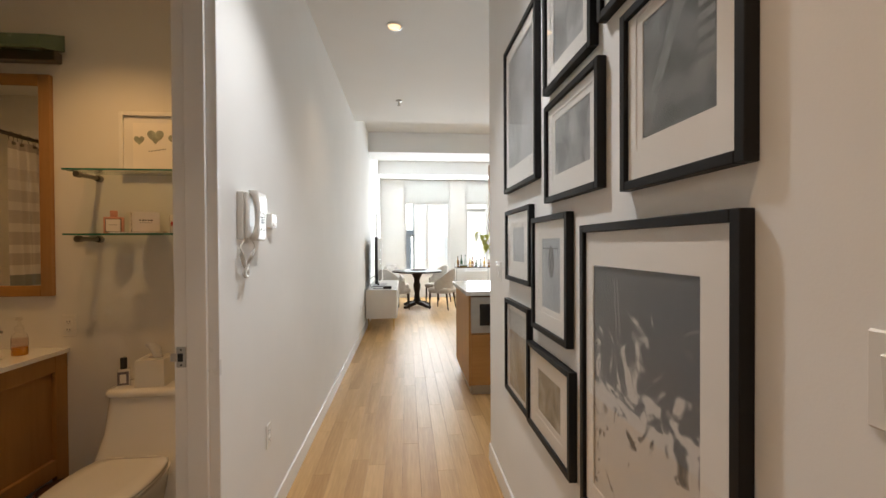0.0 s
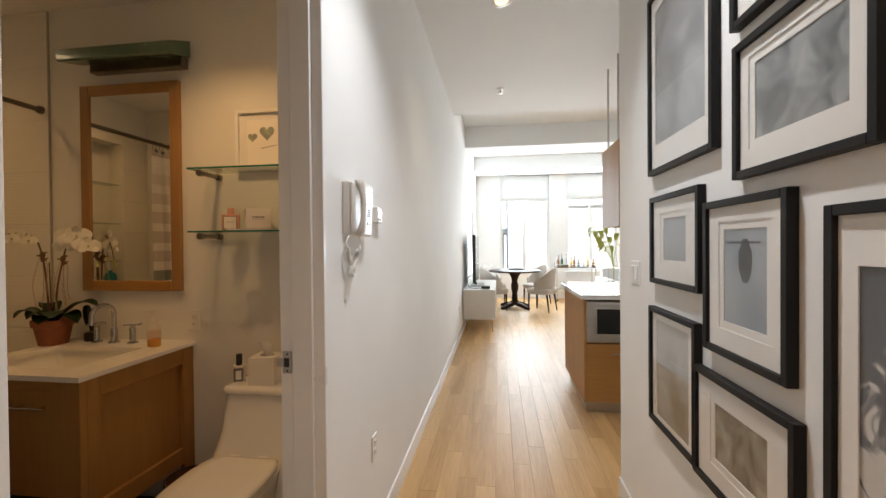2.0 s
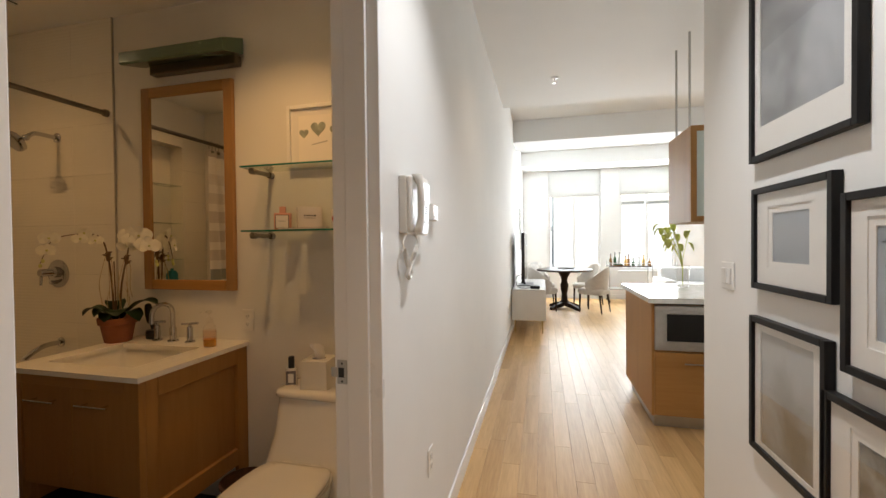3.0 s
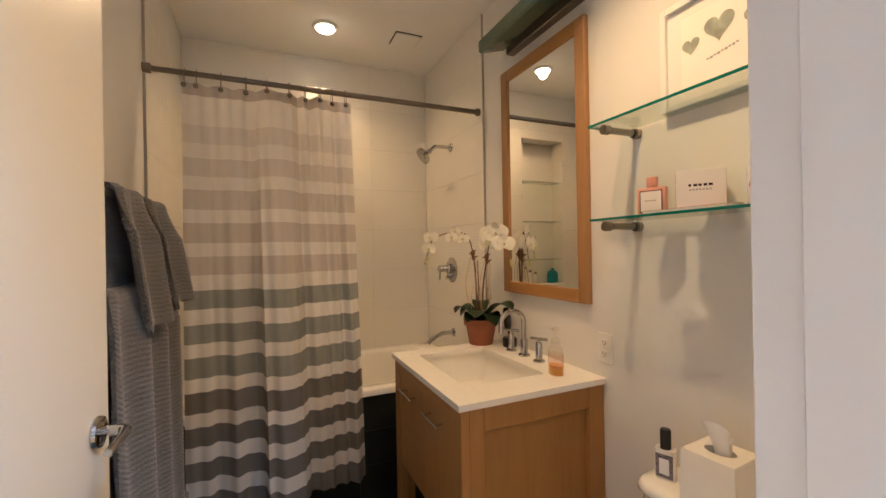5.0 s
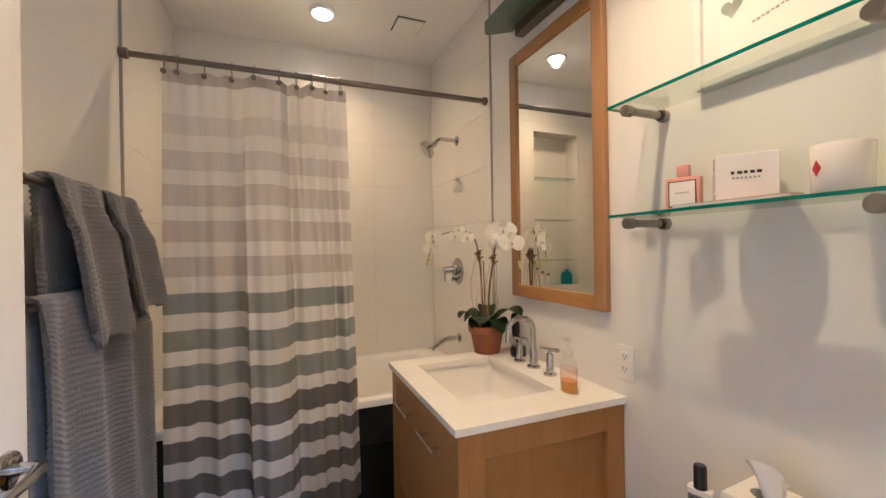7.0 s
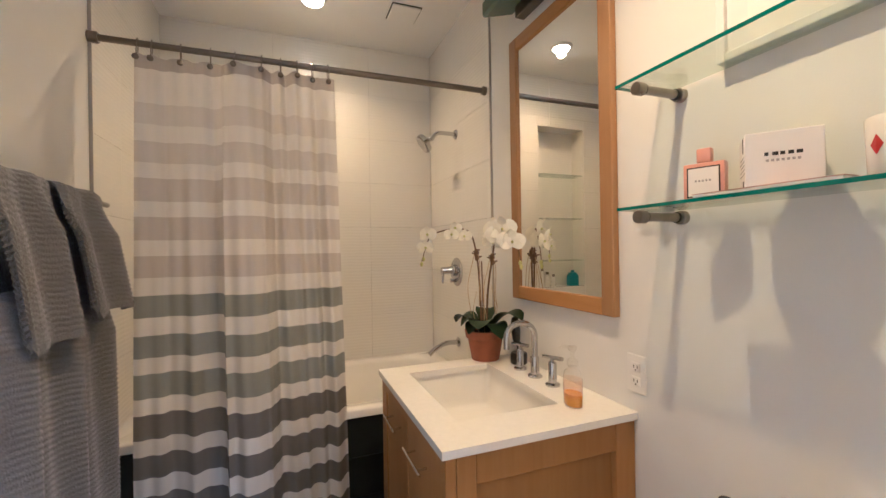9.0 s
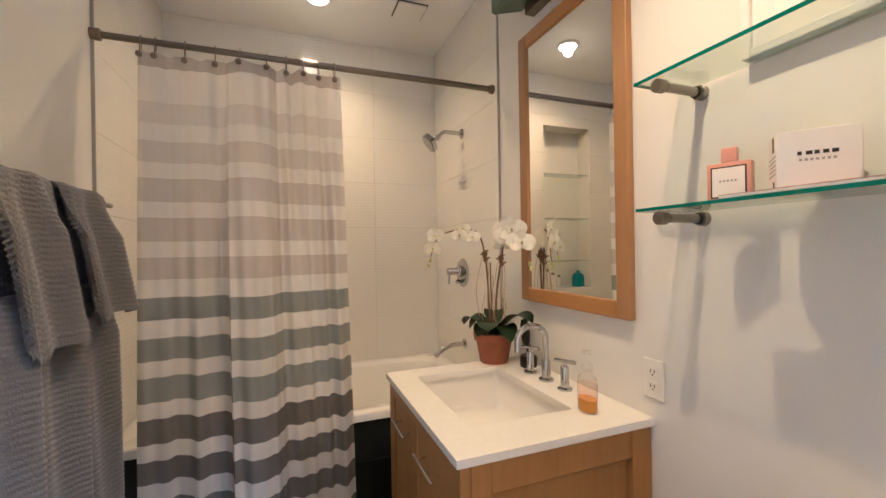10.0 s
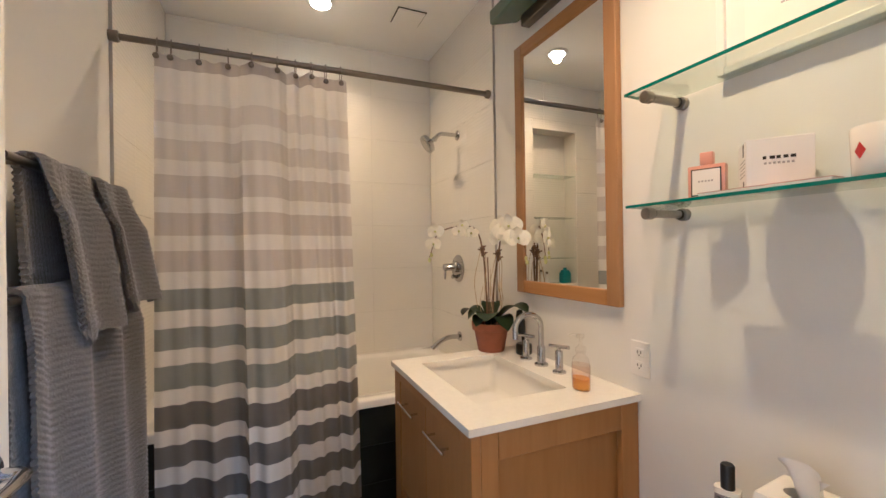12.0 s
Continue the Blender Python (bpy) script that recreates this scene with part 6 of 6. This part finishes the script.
def dining_chair(label):
    """Upholstered tub chair at the origin, facing +y."""
    t = thing("dining_chair", 0, 0, 0, label, "chair", "chairs round the table")
    part("seat", loft([rrect(-0.23, 0.23, -0.22, 0.25, z, 0.08) for z in (0.36, 0.375)] + [rrect(-0.25, 0.25, -0.24, 0.27, z, 0.09) for z in (0.40, 0.45)] + [rrect(-0.22, 0.22, -0.21, 0.24, 0.475, 0.08)]), M_UPH, t, "", 60)

    def fn(u, v):
        a = radians(-18 + 216 * u) + math.pi
        h = 0.40 + v * (0.20 + 0.30 * max(0.0, math.sin(math.pi * u)) ** 1.3)
        return Vector((0.255 * math.cos(a) * (1 + 0.04 * v), 0.235 * math.sin(a) * (1 + 0.22 * v), h))
    part("backrest", sheet(fn, 28, 8, 0.045), M_UPH, t, "", 70)
    for lx, ly, ox, oy in ((-0.19, -0.18, -0.02, -0.05), (0.19, -0.18, 0.02, -0.05), (-0.2, 0.21, -0.005, 0.01), (0.2, 0.21, 0.005, 0.01)):
        part("leg", tube([(lx, ly, 0.37), (lx + ox, ly + oy, 0)], [0.022, 0.012], 10), M_WALNUT, t, "dark tapered wooden leg")
    return t


chair = dining_chair("beige upholstered dining chair with dark tapered legs")
spots = [(-0.02, 8.95, -55), (1.02, 9.0, 60), (1.0, 10.0, 130), (-0.05, 9.95, -130)]
for cx, cy, rz in spots[1:]:
    copy_thing(chair, pose(cx, cy, FZ, 0, 0, rz))
chair.matrix_basis = pose(*spots[0][:2], FZ, 0, 0, spots[0][2])
tagged(own("striped_cushion", turned(loft([rrect(-0.19, 0.19, -0.17, 0.17, z, 0.06) for z in (-0.05, 0.0, 0.05)]), pose(-0.14, 10.04, 0.68, 72, 0, 48)), mat("striped_linen", (0.55, 0.52, 0.48), 0.9, vary=0.25, scale=12), "pale patterned cushion leaning on a dining chair", "cushion"))

ct = thing("bar_cart", 1.95, 10.5, 0, "chrome bar cart with two shelves and wheels", "bar cart")
for cx in (1.5, 2.4):
    for cy in (10.32, 10.72):
        part("post", tube([(cx, cy, 0.07 + FZ), (cx, cy, 0.86)], 0.012, 10), M_STEEL, ct)
        part("wheel", lathe([(0, -0.012), (0.032, -0.012), (0.035, 0), (0.032, 0.012), (0, 0.012)], pose(cx, cy, 0.035 + FZ, 90, 0, 90), 16), M_BLACK, ct, "black rubber wheel")
for cz in (0.22, 0.74):
    part("shelf", box(1.49, 2.41, 10.31, 10.73, cz, cz + 0.018, 0.003), M_WALNUT if cz > 0.5 else M_STEEL, ct, "", 0)
for cy in (10.32, 10.72):
    part("rail", tube([(1.5, cy, 0.82), (2.4, cy, 0.82)], 0.007, 8), M_STEEL, ct)
M_BOT = [mat("amber_glass", (0.20, 0.09, 0.02), 0.1), mat("green_glass", (0.03, 0.09, 0.04), 0.1), mat("clear_bottle", (0.55, 0.57, 0.56), 0.1), M_BRASS]
rnd = random.Random(5)
for k in range(9):
    bx_, by_, h = 1.56 + 0.1 * k, rnd.uniform(10.4, 10.65), rnd.uniform(0.14, 0.30)
    b = thing("glass_bottle", bx_, by_, 0.758, "glass bottle standing on the bar cart", "bottle", "bottles on the cart")
    part("body", lathe([(0, 0), (0.034, 0), (0.036, 0.01), (0.036, h * 0.55), (0.014, h * 0.72), (0.013, h), (0, h)], pose(bx_, by_, 0.758), 18), M_BOT[k % 4], b)
    part("cap", lathe([(0, h + 0.0003), (0.015, h + 0.0003), (0.015, h + 0.022), (0, h + 0.022)], pose(bx_, by_, 0.758), 14), M_BLACK, b, "dark cap")
bks = thing("book_stack", 1.66, 10.5, 0.758, "short stack of dark books on the cart", "books")
for k in range(3):
    part("book", box(1.58 + 0.01 * k, 1.80 - 0.012 * k, 10.34, 10.39, 0.7582 + 0.025 * k, 0.782 + 0.025 * k, 0.002), M_BOT[k], bks, "", 0)
so = thing("white_sofa", 3.0, 9.2, 0, "white upholstered sofa below the window", "sofa")
M_SOFA = mat("white_linen", (0.74, 0.73, 0.71), 0.9, vary=0.03, bump=0.2, bump_scale=300)
for lx in (2.35, 4.12):
    for ly in (8.68, 9.42):
        part("foot", tube([(lx, ly, 0.09), (lx, ly, FZ)], 0.02, 10), M_WALNUT, so)
part("base", box(2.3, 4.2, 8.6, 9.5, 0.08, 0.40, 0.03, seg=3), M_SOFA, so)
part("back", box(2.3, 4.2, 9.3, 9.55, 0.40, 0.80, 0.05, seg=3), M_SOFA, so)
for ax in (2.2, 4.0):
    part("arm", box(ax, ax + 0.2, 8.6, 9.55, 0.08, 0.60, 0.04, seg=3), M_SOFA, so)
for k in range(2):
    part("seat_cushion", box(2.41 + 0.8 * k, 3.19 + 0.8 * k, 8.6, 9.3, 0.405, 0.53, 0.04, seg=3), M_SOFA, so)

# windows
M_SHADE = mat("roller_shade_cloth", (0.80, 0.80, 0.79), 0.9, vary=0.02)
n, l = M_SHADE.node_tree.nodes, M_SHADE.node_tree.links
tl, mx = n.new("ShaderNodeBsdfTranslucent"), n.new("ShaderNodeMixShader")
tl.inputs[0].default_value = (0.85, 0.85, 0.83, 1)
mx.inputs[0].default_value = 0.6
l.new(n["Principled BSDF"].outputs[0], mx.inputs[1])
l.new(tl.outputs[0], mx.inputs[2])
l.new(mx.outputs[0], n["Material Output"].inputs["Surface"])
for i, (a, b) in enumerate(WIN):
    wd = thing(f"window_{i + 1}", (a + b) / 2, 11.1, WZ0, "tall white window with two casements and a shaded transom", "window", kind="structure")
    bars = [(a, a + 0.06, WZ0, WZ1), (b - 0.06, b, WZ0, WZ1), (a + 0.061, b - 0.061, WZ0, WZ0 + 0.07), (a + 0.061, b - 0.061, WZ1 - 0.06, WZ1), (a + 0.061, b - 0.061, 2.45, 2.53), ((a + b) / 2 - 0.035, (a + b) / 2 + 0.035, WZ0 + 0.071, 2.449)]
    for q in bars:
        part("frame_bar", box(q[0], q[1], 11.07, 11.15, q[2], q[3], 0.004), M_TRIM, wd, "", 0)
    for q in ((a + 0.06, (a + b) / 2 - 0.035, WZ0 + 0.07, 2.45), ((a + b) / 2 + 0.035, b - 0.06, WZ0 + 0.07, 2.45), (a + 0.06, b - 0.06, 2.53, WZ1 - 0.06)):
        p = part("pane", box(q[0], q[1], 11.10, 11.106, q[2], q[3]), M_WINGLASS, wd, "clear glass pane", 0)
        p.visible_shadow = False
    part("sill", box(a - 0.04, b + 0.04, 10.95, 11.07, WZ0 - 0.03, WZ0 - 0.001, 0.004), M_TRIM, wd, "white window sill", 0)
    part("shade", box(a + 0.02, b - 0.02, 11.03, 11.033, 2.50, WZ1 - 0.005), M_SHADE, wd, "white roller shade pulled over the transom", 0)
# assumed window, never in view, built round the added side light
wd = thing("window_3", 5.08, 8.2, 0.8, "wide white window in the side wall, assumed and out of view", "window", kind="structure")
for q in ((KX0, KX0 + 0.06, 0.8, 2.95), (KX1 - 0.06, KX1, 0.8, 2.95), (KX0 + 0.061, KX1 - 0.061, 0.8, 0.87), (KX0 + 0.061, KX1 - 0.061, 2.88, 2.95), (8.17, 8.23, 0.871, 2.879)):
    part("frame_bar", box(5.05, 5.12, q[0], q[1], q[2], q[3], 0.004), M_TRIM, wd, "", 0)
p = part("pane", box(5.08, 5.086, KX0 + 0.06, KX1 - 0.06, 0.87, 2.88), M_WINGLASS, wd, "clear glass pane", 0)
p.visible_shadow = False

# outside: pale street facades in bright daylight
M_FACADE = mat("pale_facade", (0.80, 0.79, 0.77), 0.85, vary=0.08, scale=0.6)
M_FARGLASS = mat("far_window_glass", (0.76, 0.80, 0.83), 0.4, vary=0.2, scale=0.5)
own("ground", box(-60, 80, 11.3, 120, -12.2, -12.0), mat("street", (0.12, 0.12, 0.12), 0.9, vary=0.1, scale=0.3), "pale grey street far below the windows", "ground", "structure", smooth=0)
for bx0, bx1, by0, bh in ((-9, 0.6, 34, 2.2), (0.8, 4.2, 30, 9.0), (4.4, 14, 36, 4.5)):
    bd = thing("street_building", (bx0 + bx1) / 2, by0, -12, "pale masonry building across the street", "building", "buildings across the street")
    part("wall", box(bx0, bx1, by0, by0 + 8, -12, bh), M_FACADE, bd, "", 0)
    part("roof", box(bx0 - 0.2, bx1 + 0.2, by0 - 0.2, by0 + 8, bh, bh + 0.4, 0.02), M_FACADE, bd, "", 0)
    for fz in range(5):
        for k in range(int((bx1 - bx0) / 1.7)):
            x, z = bx0 + 0.5 + 1.7 * k, bh - 2.6 - 3.1 * fz
            wv_ = part("window", box(x, x + 0.95, by0 - 0.03, by0 + 0.02, z, z + 1.7), M_FARGLASS, bd, "grey glazed window", 0)
own("backdrop", box(-120, 120, 119, 119.5, -12, 70), glow("bright_haze", (0.95, 0.98, 1.0), 3.2), "bright hazy sky beyond the street", "sky", "structure", smooth=0)


# ---- pieces: tiles and planks ----


def piece_mesh(name, sx, sy, sz, material, bevel):
    bm = box(0, sx, 0, sy, 0, sz, bevel)
    me = bpy.data.meshes.new(name)
    bmesh.ops.recalc_face_normals(bm, faces=bm.faces[:])
    bm.to_mesh(me)
    bm.free()
    me.materials.append(material)
    return me


def piece(name, me, parent, x, y, z):
    ob = new(name, me)
    ob.parent = parent
    ob.location = Vector((x, y, z)) - OFF[parent.name]
    return ob


MESHES = {}


def tile(name, parent, x, y, z, sx, sy, sz, material, bevel=0.0007):
    key = (name, round(sx, 4), round(sy, 4), round(sz, 4), material.name)
    if key not in MESHES:
        MESHES[key] = piece_mesh(name, sx, sy, sz, material, bevel)
    return piece(name, MESHES[key], parent, x, y, z)


by_name = {o.name: o for o in scene.objects}
J = 0.0007
TW, TH = 0.60, 0.30
# tub surround
tub_wall, mir_wall, tow_wall = by_name["wall_bath_tub"], by_name["wall_bath_mirror"], by_name["wall_bath_towel"]


def spans(a, b, w):
    out, p = [], a
    while p < b - 0.01:
        out.append((p, min(p + w, b)))
        p += w
    return out


for z0, z1 in spans(0.56, ZC, TH):
    for y0, y1 in spans(YL + 0.0115, YM - 0.0115, TW):
        cut = [(y0, y1)]
        if z1 > NZ0 and z0 < NZ1:
            cut = [(a, b) for a, b in ((y0, min(y1, NY0)), (max(y0, NY1), y1)) if b - a > 0.012]
        for a, b in cut:
            tile("tile", tub_wall, XF, a, z0, 0.010, b - a - J, z1 - z0 - J, M_TILEW)
        if not cut or cut[0] != (y0, y1):
            for za, zb in ((z0, min(z1, NZ0)), (max(z0, NZ1), z1)):
                a, b = max(y0, NY0), min(y1, NY1)
                if zb - za > 0.012 and b - a > 0.012:
                    tile("tile", tub_wall, XF, a, za, 0.010, b - a - J, zb - za - J, M_TILEW)
    for x0, x1 in spans(XF + 0.011, -2.449, TW):
        tile("tile", mir_wall, x0, YM - 0.010, z0, x1 - x0 - J, 0.010, z1 - z0 - J, M_TILEW)
    for x0, x1 in spans(XF + 0.011, -2.493, TW):
        tile("tile", tow_wall, x0, YL, z0, x1 - x0 - J, 0.010, z1 - z0 - J, M_TILEW)
# slate on the tub's front and on the floor
ap = by_name["apron"]
for k, (y0, y1) in enumerate(spans(TY0, TY1, 0.45)):
    for z0, z1 in ((FZ, 0.17), (0.173, 0.352), (0.355, 0.538)):
        tile("tile", ap, TX1 - 0.0115, y0, z0, 0.010, y1 - y0 - 0.003, z1 - z0, M_SLATE)
fb_ = by_name["floor_bath"]
for x0, x1 in spans(TX1, XB + 0.02, 0.30):
    for y0, y1 in spans(YL, YM, 0.60):
        tile("tile", fb_, x0, y0, FZ - 0.006, x1 - x0 - 0.003, y1 - y0 - 0.003, 0.006, M_SLATE)
tile("threshold", fb_, XB + 0.02, D0, FZ - 0.004, 0.11, D1 - D0, 0.006, M_SLATE)

# oak planks: those of the hall one by one, the rest joined
fl = by_name["floor"]
rnd = random.Random(21)
PW = 0.11
verts, faces = [], []
count = 0
x = XL
while x < 5.0:
    x1 = min(x + PW, 5.0)
    y = -1.6 - rnd.uniform(0, 1.2)
    y_end = 11.0
    while y < y_end:
        ln = rnd.choice((0.6, 0.75, 0.9, 1.05, 1.2, 1.5))
        a, b = max(y, YE - 0.14 if x > XR else -1.6), min(y + ln, y_end)
        y += ln
        if b - a < 0.05:
            continue
        if x < XR + 0.25 and 0.9 < (a + b) / 2 < 9.0 and count < 300 and abs((b - a) - ln) < 0.001:
            tile("plank", fl, x, a, FZ - 0.012, x1 - x - 0.0008, ln - 0.0008, 0.012, M_OAK, 0.0006)
            count += 1
        else:
            i = len(verts)
            for px in (x, x1 - 0.0008):
                for py in (a, b - 0.0008):
                    for pz in (FZ - 0.012, FZ):
                        verts.append((px, py, pz))
            faces += [(i, i + 1, i + 3, i + 2), (i + 4, i + 6, i + 7, i + 5), (i, i + 4, i + 5, i + 1), (i + 2, i + 3, i + 7, i + 6), (i, i + 2, i + 6, i + 4), (i + 1, i + 5, i + 7, i + 3)]
    x = x1
me = bpy.data.meshes.new("planks")
me.from_pydata(verts, [], faces)
me.materials.append(M_OAKJ)
ob = new("planks", me)
ob.parent = fl
tagged(ob, "light oak floor planks farther off", kind="stuff")
